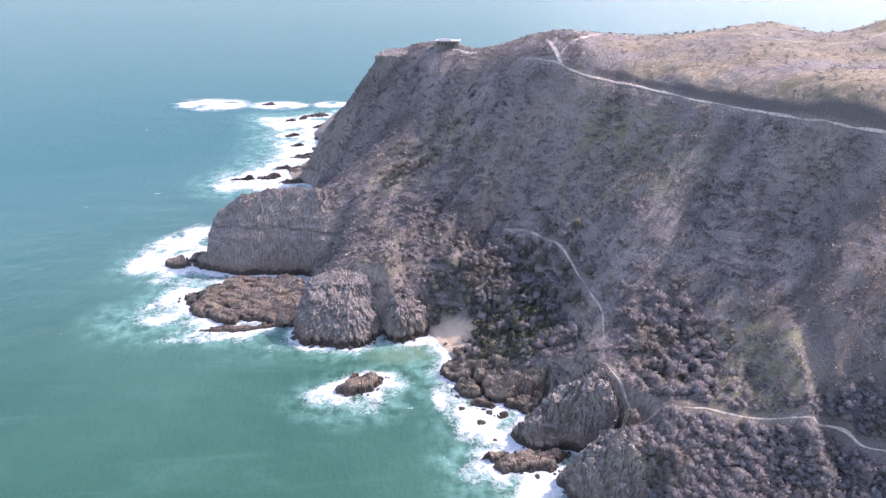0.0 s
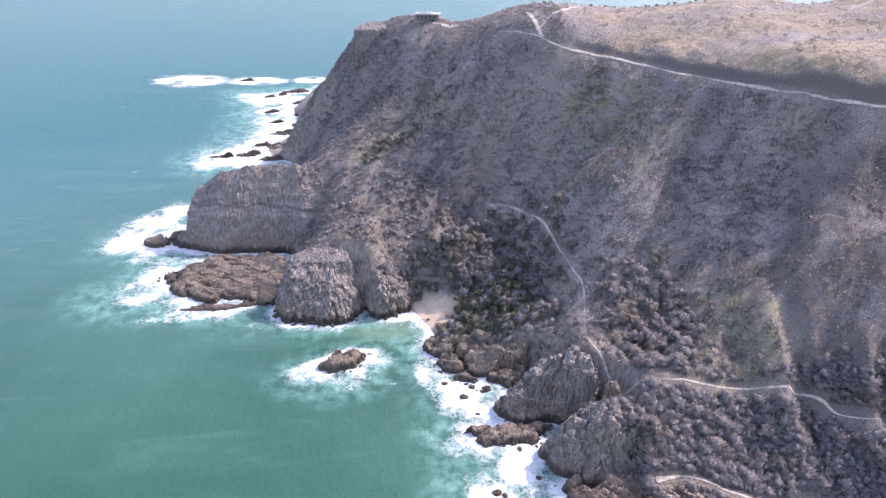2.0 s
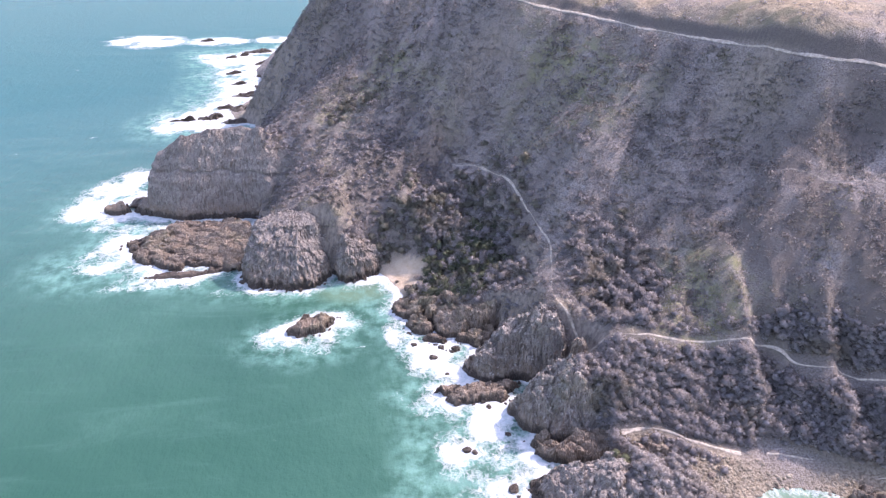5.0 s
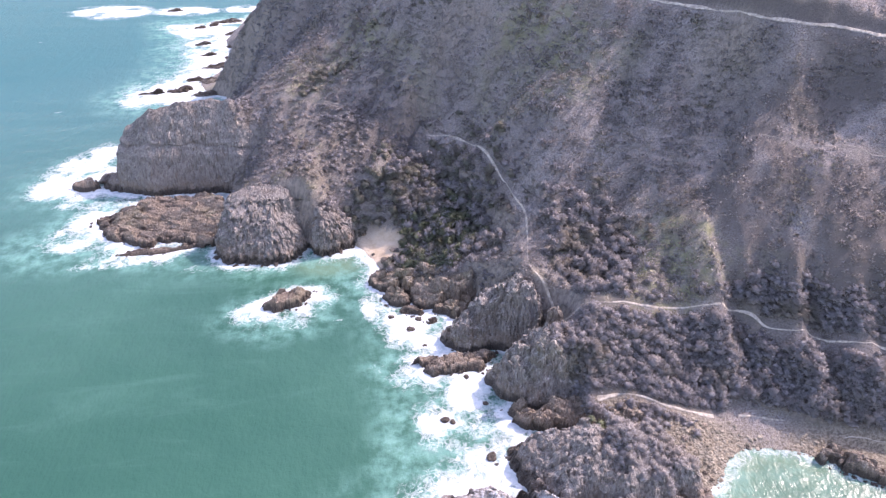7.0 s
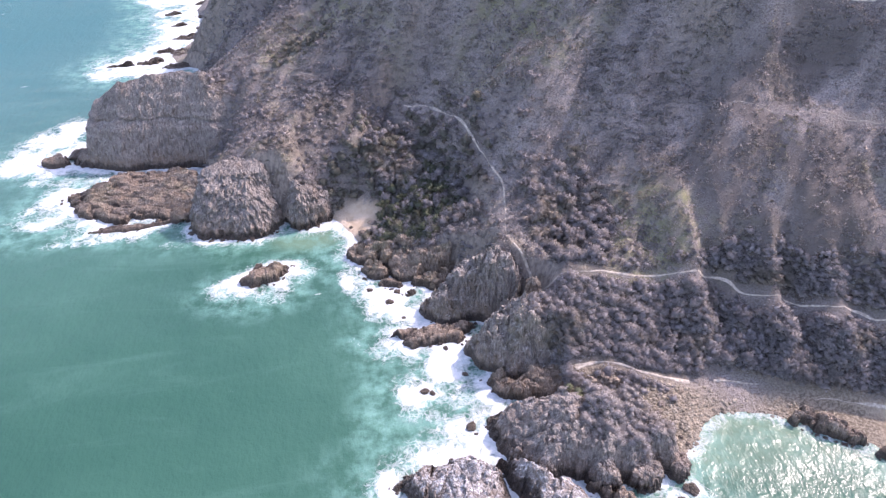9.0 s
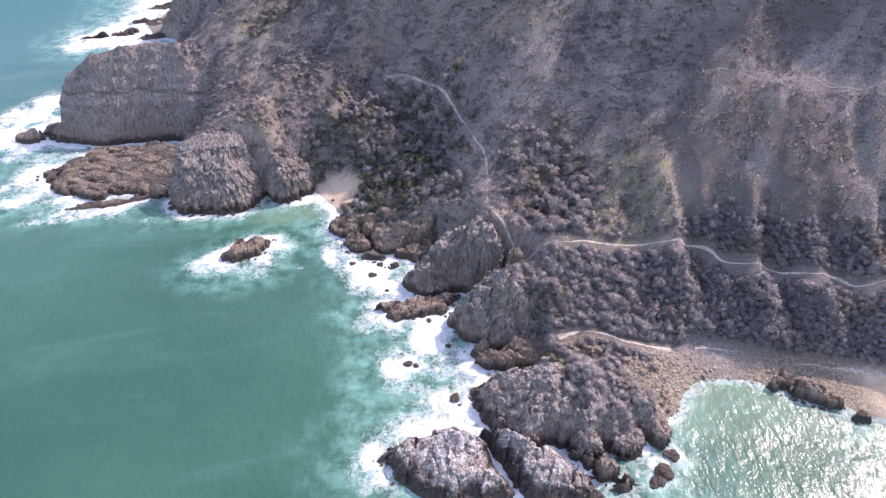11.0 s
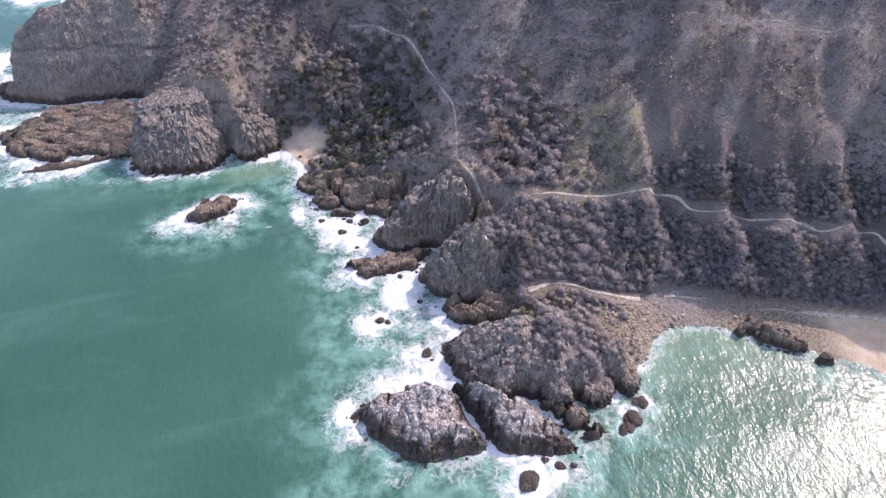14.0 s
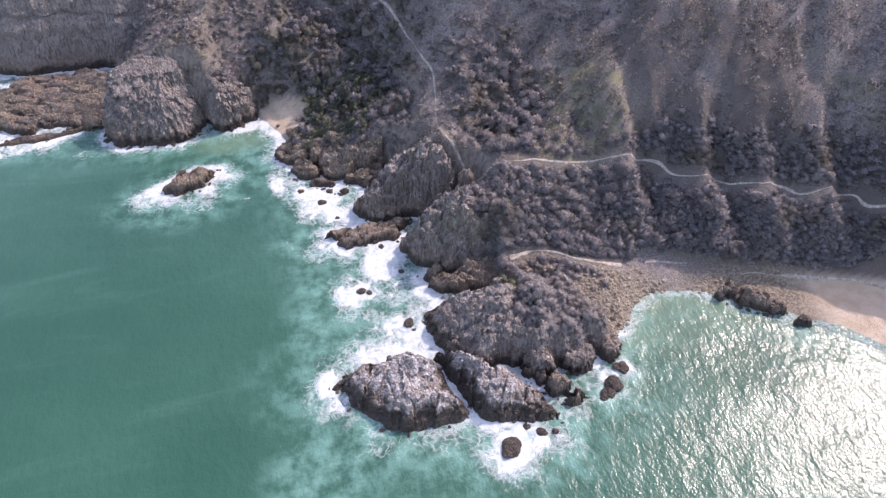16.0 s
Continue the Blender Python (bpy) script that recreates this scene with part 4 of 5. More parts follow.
point = outcrop("rocky_point", [(29, 117), (33, 113), (36, 109), (37, 104), (44, 99.5), (52, 96.5), (61, 95), (70, 95.5), (77, 97), (79, 104), (77, 112), (72, 119), (62, 122), (50, 122.5), (42, 122), (35, 119.5)],
     [(33, 116, 2.2), (39, 114, 7), (45, 114, 11), (52, 111, 13.5), (60, 110, 14), (68, 110, 12.5), (73, 107, 9.5), (66, 117, 10.5), (50, 118, 11), (47, 105, 10), (41, 107, 7), (56, 102, 10.5), (66, 102, 9.5)],
     GREY_ROCK, "rocky knoll of grey stone at the end of the shingle spit", edge=6.5, seed=37, step=0.28, jag=0.65, strike=35, round_off=2.0, ledge=1.9, ragged=2.2, blocks=10)
crag("rock_knob", [(54, 96), (57, 93), (61, 93.5), (61.8, 97.5), (57, 100), (54, 99)], [(57.5, 97, 7.4), (59, 95.5, 5.5)], GREY_ROCK, "", lean=0.3, flute=0.7, seed=41, spacing=0.3, levels=24, parent=point)
crag("rock_knob", [(63, 95.5), (66, 92.5), (71, 93), (73, 97), (69, 99.5), (64, 99)], [(68, 96, 5.4)], GREY_ROCK, "", lean=0.28, flute=0.7, seed=43, spacing=0.3, levels=22, parent=point)
crag("rock_knob", [(73, 97), (75, 94), (79, 95), (80.5, 99), (78, 103), (74, 102)], [(76.5, 98.5, 4.2)], GREY_ROCK, "", lean=0.28, flute=0.7, seed=45, spacing=0.3, levels=20, parent=point)
outcrop("rock_island", [(5.2, 102), (8, 98), (12.5, 93.5), (18, 88), (25, 85.5), (33, 85.6), (38.2, 87.6), (37.4, 94), (35, 101), (32.5, 105.4), (26, 107.5), (18, 107), (12, 105.5)],
     [(8.5, 101.5, 2.0), (16, 102, 5.4), (21, 102, 7.0), (27, 103, 8.0), (31, 101, 8.2), (33, 95, 7.0), (26, 97, 7.0), (19, 97, 5.6)],
     PALE_ROCK, "island rock with white-stained, sunlit-toned crown and dark wet, shade-toned foot", edge=6.5, seed=47, step=0.25, jag=0.75, strike=62, stretch=1.5, round_off=1.8, ledge=1.6, ragged=1.2, blocks=7)
outcrop("rock_island", [(33.4, 105.2), (35, 100), (37.2, 95), (38.8, 88), (41.4, 84.6), (48, 83), (53.5, 81), (58, 80.5), (60.5, 83.5), (58.5, 88), (53, 94), (46, 101), (39, 105)],
     [(37.5, 102, 8.2), (42, 100, 7.8), (48, 95, 6.6), (44, 93, 6.4), (52, 90, 5.4), (39.5, 96, 7.0), (57, 85, 3.8)],
     PALE_ROCK, "pale grey island rock split from its neighbour by a cleft", edge=5.0, seed=53, step=0.25, jag=0.9, strike=62, stretch=1.5, round_off=1.8, ledge=1.6, ragged=1.2, blocks=7)
outcrop("rock_island", [(53, 96), (55, 91.5), (59, 87.5), (62, 83.5), (65.5, 84), (66, 87.5), (62.5, 92), (57, 96.5)],
     [(56, 93.5, 4.4), (60, 90, 4.0), (63, 86.5, 2.8)], BROWN_ROCK, "low reddish-brown rock at the island's end", edge=3.0, seed=59, step=0.25, jag=1.6, strike=40, beds=0.8, blocks=12)
outcrop("bay_outcrop", [(112, 109), (114, 105), (120, 100.5), (126, 97.5), (128, 100.5), (124, 106), (117.5, 110.5)], [(115.5, 108, 3.0), (121, 104, 3.2), (125.5, 100.5, 2.0)], BROWN_ROCK,
     "dark broken rocks between shingle and sandy beach", edge=2.5, seed=61, step=0.25, jag=2.0, strike=-30, beds=0.8, blocks=30)
crag("bay_boulder", [(127.3, 95.4), (128.6, 93.2), (131.6, 93.2), (132.4, 95.4), (129.9, 97)], [(129.5, 95, 2.0)], GREY_ROCK, "single dark boulder off the sandy beach", "rock", lean=0.25, flute=0.4, seed=63, spacing=0.25, levels=14, blocks=3)
crag("rock_ledge", [(51.5, 155), (53, 152.6), (56, 152.4), (56.5, 155), (54, 156.8)], [(54, 154.5, 17.5)], BROWN_ROCK, "pale bare ledge at the head of the cleft", "rock", lean=0.2, flute=0.3, seed=65, spacing=0.3,
     levels=14, foot=12, blocks=0)
outcrop("shore_ledge", [(11, 203), (8, 197), (11, 190), (19, 186), (27, 181.5), (33, 181), (36, 187), (34, 194), (25, 201), (17, 205)],
     [(13, 200, 4.6), (14, 193, 5.0), (20, 194, 7.2), (26, 187, 8.6), (32, 186, 9.6), (30, 193, 10), (20, 200, 7)],
     BROWN_ROCK, "broken brown rock ledges between cove and headland", edge=2.6, seed=79, step=0.28, jag=1.3, ragged=2.2, ledge=1.6, strike=-20, stretch=1.8, beds=1.8, blocks=20)
COVE_ROCKS = [([(1.5, 204), (1.5, 201), (6, 199.5), (11, 201), (11, 204.5), (6, 205.5)], 3.2), ([(0.5, 199), (1, 194.5), (5, 192), (10, 193.5), (11, 198.5), (7, 200.5)], 4.6),
              ([(2.5, 189.5), (4.5, 184.5), (9, 182.5), (12.5, 185), (11.5, 190), (6.5, 191.5)], 3.4), ([(12.5, 188), (14, 182.5), (20, 180.5), (24.5, 182.5), (24.5, 187), (20, 190), (14.5, 191)], 5.4),
              ([(19.5, 180), (23.5, 176.4), (30, 176), (32.5, 180), (26.5, 182.5)], 4.2), ([(9.5, 181), (12, 178), (16.5, 178.5), (15.5, 181.5)], 1.9), ([(15, 176.5), (17.5, 174), (21, 174.6), (20.5, 177)], 1.6)]
for k, (loop, high) in enumerate(COVE_ROCKS):
    mid = np.mean(loop, 0)
    outcrop("cove_rock", loop, [(mid[0] + 2, mid[1] + 2, high), (mid[0] - 3, mid[1] - 2, 0.55 * high)], BROWN_ROCK, "weathered brown shore rock beside the sandy cove",
            edge=1.8, seed=400 + 40 * k, step=0.25, jag=1.3, ragged=1.6, ledge=1.3, strike=-20, stretch=1.6, beds=1.1, blocks=8, group="cove rocks")


def lump(name, seed, mat):
    """A boulder about 2 m across, its foot at z = -0.4."""
    me = bpy.data.meshes.new(name)
    bm = bmesh.new()
    bmesh.ops.create_icosphere(bm, subdivisions=3, radius=1.0)
    for v in bm.verts:
        d = v.co.normalized()
        k = 1 + 0.32 * noise.fractal(d * 1.3 + Vector((seed, 0, 0)), 0.9, 2.1, 4) - 0.16 * abs(noise.noise(d * 3.1 + Vector((0, seed, 0))))
        v.co = Vector((d.x * k, d.y * k * 0.85, max(-0.45, d.z * k * 0.62)))
    bm.to_mesh(me)
    bm.free()
    me.materials.append(mat)
    return me


LUMPS = [lump("boulder", s, m) for s, m in ((1, WET_ROCK), (5, GREY_ROCK), (9, BROWN_ROCK), (14, WET_ROCK))]


def boulder(x, y, size, k=0, flat=1.0, turn=0.0, z=None, label="dark wet boulder in the surf", group="surf boulders"):
    ob = new("boulder", LUMPS[k % 4])
    ob.location = (x, y, 0.15 * size if z is None else z)
    ob.rotation_euler = (0, 0, turn)
    ob.scale = (size, size, size * flat)
    if z is None:
        ROCK_LOOPS.append([(x + size * math.cos(a), y + size * math.sin(a)) for a in (0, 1.05, 2.1, 3.14, 4.2, 5.24)])
    return tagged(ob, label, "rock", group)


outcrop("surf_rock", [(-132, 284), (-128, 281), (-122, 280.5), (-118.5, 283), (-120, 287), (-126, 288.5), (-131, 287.5)], [(-128, 284.5, 2.6), (-123, 284, 4.2)], BROWN_ROCK,
        "lone brown rock in white surf off the cliff", edge=2.4, seed=69, step=0.28, jag=1.1, beds=0.6, ragged=1.2, blocks=5)
boulder(-117, 292, 5, 3, 0.7, 1.2)
for x, y, s in ((45, 77.2, 2.7), (50, 81.5, 1.0), (53, 79.5, 1.3), (56, 79, 0.9), (29.5, 117.5, 1.6), (74, 88, 2.4), (72, 86, 1.8), (78, 92, 2.0), (70.5, 85, 1.2),
                (12, 171, 1.5), (15, 176, 1.2), (6, 178, 1.2), (16, 163, 0.8), (19, 131.5, 1.3), (21, 130.5, 0.9), (24, 150, 0.8), (27, 147.5, 1.0), (31, 136.5, 0.9)):
    boulder(x, y, s, 3 * (int(x) % 2), 0.8, x)
for k, (x, y, a, w) in enumerate(((-161, 619, 7, 2.5), (-128, 560, 5, 4), (-119, 566, 4, 3), (-110, 577, 12, 6), (-99, 540, 8, 6), (-117, 512, 7, 3), (-92, 505, 8, 4), (-108, 485, 6, 3), (-96, 458, 12, 6),
                                    (-88, 478, 9, 5), (-107, 431, 6, 4), (-92, 429, 12, 9), (-127, 408, 9, 2.5), (-111, 412, 8, 5), (-94, 404, 9, 6))):
    loop = [(x - a, y - w * 0.3), (x - 0.5 * a, y - w), (x + 0.4 * a, y - 0.7 * w), (x + a, y), (x + 0.6 * a, y + w), (x - 0.3 * a, y + 0.8 * w)]
    crag("reef_rock", loop, [(x - 0.4 * a, y, 1.0), (x + 0.4 * a, y, 2.2)], WET_ROCK, "low black rock awash off the far headland", "rock", lean=0.2, flute=0.9, seed=120 + k, spacing=0.8, levels=8,
         rough=2.2, blocks=4, group="far reef rocks")
for x, y, s in ((5, 210, 1.8), (8, 209, 1.5), (9, 214.5, 1.7), (12, 211, 1.4), (1, 216, 0.8), (-2, 226, 1.2)):
    boulder(x, y, s, int(x), 0.7, x, z=float(land_height(x, y)[0]) + 0.2, label="sandy brown boulder on the cove beach", group="beach boulders")

# ---- the sea ----
sx = steps((-4500, -600, 300), (-600, -300, 20), (-300, -140, 4), (-140, 170, 1.4), (170, 400, 12), (400, 4501, 300))
sy = steps((-4500, -400, 300), (-400, 20, 15), (20, 330, 1.4), (330, 680, 3.5), (680, 1200, 30), (1200, 4501, 300))
X, Y = np.meshgrid(sx, sy)
far = (X < -320) | (X > 200) | (Y < 0) | (Y > 740)
off = np.where(far, 99.0, 0.0)
near = ~far
px, py = X[near], Y[near]
d = -shore_distance(px, py, SHORE)
rocks = np.full(px.shape, 1e9)
for loop in ROCK_LOOPS:
    lx, ly = np.mean(loop, 0)
    close = np.hypot(px - lx, py - ly) < 70
    rocks[close] = np.minimum(rocks[close], -shore_distance(px[close], py[close], loop))
calm = smooth(76, 90, px) * (1 - smooth(150, 200, py))
wob = fbm(px / 14, py / 14, 4, 91)
reach = 3.6 + 3.0 * wob
for cx, cy, rx, ry, grow in ((-128, 300, 40, 45, 6), (-110, 245, 30, 30, 4), (14, 160, 24, 50, 1.5), (30, 128, 22, 26, 1.5), (-110, 470, 60, 90, 11)):
    reach = reach + grow * blob(px, py, cx, cy, rx, ry)
dist = np.minimum(np.maximum(d, 0), np.maximum(rocks, 0))
foam = 1.02 * np.exp(-(dist / (1.15 * np.maximum(reach, 1.5))) ** 1.3)
foam = np.clip(foam * (0.92 + 0.9 * fbm(px / 7, py / 7, 4, 23)), 0, 1.0)
foam = foam * (1 - 0.8 * calm) + 0.3 * calm * np.exp(-(np.maximum(d, 0) / 3.0) ** 2)
lee = blob(px, py, -14, 209, 14, 8) + blob(px, py, -36, 246, 30, 9) + 1.2 * blob(px, py, 14, 86, 16, 10) + blob(px, py, 64, 82, 14, 8)
foam = foam * (1 - 0.55 * np.clip(lee, 0, 1))
OUTER_BREAKERS = [(-214, 622, 38, 27, -12, 1.25), (-150, 617, 30, 19, 0, 1.1), (-104, 620, 18, 16, 0, 1.1),
            (-134, 310, 14, 34, -25, 1.05), (-138, 285, 14, 14, 0, 0.95), (-112, 268, 24, 5, 0, 0.8), (-116, 240, 12, 13, 0, 0.85), (-92, 222, 22, 5, 8, 0.7), (-37, 186, 12, 8, 15, 0.62), (-26, 180, 9, 6, 0, 0.55)]
SHORE_BREAKERS = [(2, 214, 5, 5, 30, 1.0), (1, 186, 6, 12, 0, 0.75), (10, 170, 9, 10, 0, 0.8), (27, 141, 9, 9, 30, 1.0), (30, 129, 7, 7, 0, 1.0), (25, 112, 11, 5, 20, 0.95), (19, 131.5, 5, 3.5, 10, 0.8), (4, 100, 5, 8, 0, 0.5), (24, 82, 16, 4, -10, 0.4),
            (42, 75, 8, 4, 0, 0.5), (68, 90, 8, 3, 0, 0.4), (50, 99.5, 8, 2, -20, 0.8), (-62, 214, 8, 4, 0, 0.5)]
REEF_SURF = [(-163, 578), (-151, 540), (-129, 514), (-109, 475), (-115, 448), (-130, 429), (-147, 406), (-137, 385), (-116, 380), (-86, 385), (-84, 430), (-84, 480), (-84, 560), (-92, 600), (-120, 585)]
surf = smooth(-5, 9, shore_distance(px, py, REEF_SURF) + 7 * fbm(px / 16, py / 9, 4, 72))
foam = np.maximum(foam, surf * (0.12 + 1.0 * vnoise(px / 15, py / 9, 73) + 0.5 * fbm(px / 8, py / 5, 3, 74)))
for cx, cy, rx, ry, turn, power in OUTER_BREAKERS + SHORE_BREAKERS:
    foam = np.maximum(foam, power * blob(px, py, cx, cy, rx, ry, turn) * (0.8 + 0.8 * fbm(px / 8, py / 8, 4, 27) if cy < 380 else 0.25 + 1.3 * vnoise(px / 13, py / 6, 29) + 0.5 * fbm(px / 9, py / 5, 3, 28)))
churn = np.maximum(np.exp(-(dist / (2.6 * np.maximum(reach, 2))) ** 2) * (1 - 0.5 * calm), 0.8 * smooth(-22, 2, shore_distance(px, py, REEF_SURF)))
for cx, cy, rx, ry, turn in ((-30, 182, 24, 14, 0), (15, 96, 20, 26, 0), (40, 76, 26, 10, 0), (14, 130, 16, 20, 0), (-116, 236, 30, 22, 0), (-6, 200, 16, 22, 0), (10, 120, 14, 16, 20), (4, 80, 14, 12, 0)):
    churn = np.maximum(churn, 0.8 * blob(px, py, cx, cy, rx, ry, turn))
shallow = np.clip(0.75 * blob(px, py, -14, 212, 16, 9) + 0.9 * blob(px, py, 96, 104, 26, 12) * np.exp(-np.maximum(d, 0) / 12), 0, 1)
masks = {}
for key, values in (("foam", foam), ("churn", churn), ("shallow", shallow)):
    whole = np.zeros(X.shape)
    whole[near] = np.clip(values, 0, 1.2)
    masks[key] = whole
masks["open_sea"] = smooth(180, 560, Y + 0.5 * np.abs(X + 60)) * (1 - 0.15 * smooth(0.05, 0.34, X / np.maximum(Y, 200)))
swell = np.zeros(X.shape)
swell[near] = 0.25 * fbm(px / 22, py / 11, 3, 19) + 0.45 * masks["foam"][near] * (vnoise(px / 4, py / 4, 6) - 0.2)
sea = new("sea", mesh_of("sea", np.stack([X, Y, swell], -1).reshape(-1, 3), grid_faces(len(sy), len(sx)), SEA, masks))
tagged(sea, "green sea with white surf breaking along the rocks", "sea", kind="structure")

# ---- footpaths ----
def fine_line(line, step):
    p = np.array(line, float)
    out = []
    for i in range(len(p) - 1):
        a, b1, c, e = p[max(i - 1, 0)], p[i], p[i + 1], p[min(i + 2, len(p) - 1)]
        n = max(2, int(np.hypot(*(c - b1)) / step))
        for k in np.linspace(0, 1, n, endpoint=False):
            out.append(0.5 * (2 * b1 + (c - a) * k + (2 * a - 5 * b1 + 4 * c - e) * k * k + (3 * b1 - a - 3 * c + e) * k ** 3))
    out.append(p[-1])
    return np.array(out)


def footpath(name, line, width, label, seed, lift=0.09, mat=PATH):
    """A trodden strip that follows the ground, its edges uneven and sunk into the earth."""
    p = fine_line(line, 0.8)
    t = np.gradient(p, axis=0)
    side = np.stack([-t[:, 1], t[:, 0]], 1) / (np.hypot(*t.T)[:, None] + 1e-9)
    along = np.arange(len(p)) * 0.8
    w = 0.5 * width * np.clip(1 + 1.6 * fbm(along / 7, along * 0 + seed, 3, seed), 0.3, 2.0)
    p = p + side * (0.35 * fbm(along / 9, along * 0 + 3, 3, seed + 2))[:, None]
    cols = []
    for k in (-1.3, -0.95, -0.35, 0.35, 0.95, 1.3):
        q = p + side * (w * k)[:, None]
        z = np.maximum(surface(q[:, 0], q[:, 1]), surface(p[:, 0], p[:, 1]) - 0.1) + (lift if abs(k) < 1 else -0.25)
        cols.append(np.stack([q[:, 0], q[:, 1], z], 1))
    v = np.stack(cols, 1).reshape(-1, 3)
    ob = new(name, mesh_of(name, v, grid_faces(len(p), 6), mat))
    return tagged(ob, label, "footpath", kind="structure")


footpath("upper_track", UPPER_TRACK, 0.56, "pale gravel track cut along the upper hillside", 1)
footpath("fork_track", FORK_WEST, 1.0, "short pale track climbing to the crest", 2)
footpath("fork_track", FORK_EAST, 1.0, "pale track branching to the crest", 3)
footpath("plateau_track", PLATEAU_TRACK, 0.6, "pale track across the dry grass plateau", 4, 0.12)
footpath("climbing_path", CLIMB, 0.36, "narrow worn footpath climbing the heath", 5)
footpath("contour_path", CONTOUR, 0.34, "narrow worn footpath round the rocky ribs", 6)
footpath("shore_path", SHORE_WALK, 0.6, "pale sandy footpath above the shingle spit", 7, 0.12)
footpath("shore_path", SHORE_STEP, 0.7, "short pale stretch of footpath behind the shingle", 13, 0.12)
footpath("beach_path", BEACH_WALK, 0.4, "sandy footpath at the foot of the slope", 8, 0.12)
footpath("old_trail", OLD_TRAIL, 0.26, "faint overgrown trail across the cliff-top heath", 9, 0.1, FAINT_PATH)
footpath("old_trail", SLOPE_TRAIL, 0.2, "faint overgrown trail across the steep slope", 10, 0.1, FAINT_PATH)

# ---- plants ----
rng = np.random.default_rng(7)


def clump(sprays, radius, high, leaf, seed, core=2):
    """A shrub: a lumpy twiggy heart and sprays of leaves all round it. Returns corners (triangles, 3, 3) and the way each faces."""
    r = np.random.default_rng(seed)
    bm = bmesh.new()
    bmesh.ops.create_icosphere(bm, subdivisions=max(core, 1), radius=1.0)
    shift = Vector((seed * 3.1, 0, 0))
    heart = []
    for q in bm.faces:
        for v in q.verts:
            d = v.co.normalized()
            k = 0.70 + 0.45 * noise.noise(d * 1.5 + shift) + 0.25 * noise.noise(d * 3.7 + shift)
            heart.append((d.x * k * radius, d.y * k * radius, max(-0.1, 0.42 + 0.58 * d.z * k) * high))
    bm.free()
    heart = np.array(heart).reshape(-1, 3, 3)[: None if core else 0]
    d = r.normal(size=(sprays, 3))
    d[:, 2] = np.abs(d[:, 2]) * 1.2 - 0.3
    d /= np.linalg.norm(d, axis=1)[:, None]
    p = d * (0.98 * radius, 0.98 * radius, 0.58 * high) * r.uniform(0.55, 1.1, (sprays, 1)) + (0, 0, 0.42 * high)
    a = np.cross(d, r.normal(size=(sprays, 3)))
    a /= np.linalg.norm(a, axis=1)[:, None] + 1e-9
    c = 0.5 * np.cross(d, a) + 0.9 * d
    s = leaf * r.uniform(0.6, 1.4, (sprays, 1))
    leaves = np.stack([p - a * s * 0.45, p + a * s * 0.45, p + c * s], 1)
    tri = np.concatenate([heart, leaves])
    aim = tri - (0, 0, 0.25 * high)
    face = np.cross(tri[:, 1] - tri[:, 0], tri[:, 2] - tri[:, 0])
    back = (face * aim.mean(1)).sum(1) < 0
    tri[back] = tri[back][:, ::-1]
    return tri, tri - (0, 0, 0.25 * high)


def card_mesh(name, v, aim, mat):
    """Loose triangles, shaded like the rounded crown that they make up."""
    me = bpy.data.meshes.new(name)
    me.vertices.add(len(v))
    me.vertices.foreach_set("co", v.astype(np.float32).ravel())
    me.loops.add(len(v))
    me.loops.foreach_set("vertex_index", np.arange(len(v), dtype=np.int32))
    me.polygons.add(len(v) // 3)
    me.polygons.foreach_set("loop_start", np.arange(0, len(v), 3, dtype=np.int32))
    me.polygons.foreach_set("use_smooth", np.ones(len(v) // 3, bool))
    me.materials.append(mat)
    me.update(calc_edges=True)
    aim = aim / (np.linalg.norm(aim, axis=1)[:, None] + 1e-9)
    me.normals_split_custom_set_from_vertices(aim.tolist())
    return me


def scatter(name, places, kinds, mat, label, category, z=None):
    """Many shrubs as one object; places are rows of x, y, size."""
    parts, aims = [], []
    which = rng.integers(0, len(kinds), len(places))
    turn = rng.uniform(0, 6.28, len(places))
    z = surface(places[:, 0], places[:, 1]) - 0.12 if z is None else z
    for k, (tri, aim) in enumerate(kinds):
        q = np.where(which == k)[0]
        c, s, g = np.cos(turn[q])[:, None, None], np.sin(turn[q])[:, None, None], places[q, 2][:, None, None]
        tall = g * (0.8 + 0.4 * np.sin(turn[q] * 7)[:, None, None])
        at = np.stack([places[q, 0], places[q, 1], z[q]], -1)[:, None, None, :]
        for source, sink, base in ((tri, parts, at), (aim, aims, 0.0)):
            x, y, h = source[None, :, :, 0], source[None, :, :, 1], source[None, :, :, 2]
            sink.append((np.stack([(x * c - y * s) * g, (x * s + y * c) * g, h * tall], -1) + base).reshape(-1, 3))
    return tagged(new(name, card_mesh(name, np.concatenate(parts), np.concatenate(aims), mat)), label, category, kind="stuff")


def in_way(x, y, k=1.0):
    way = np.zeros(np.shape(x))
    for line, w in ((UPPER_TRACK, 3.0), (OLD_TRAIL, 1.8), (SLOPE_TRAIL, 1.8), (FORK_WEST, 2.5), (FORK_EAST, 2.5), (PLATEAU_TRACK, 3), (CLIMB, 2.0), (CONTOUR, 2.7), (SHORE_WALK, 2.2), (SHORE_STEP, 2), (BEACH_WALK, 2.5)):
        way = np.maximum(way, near_line(x, y, line, w * k))
    return way


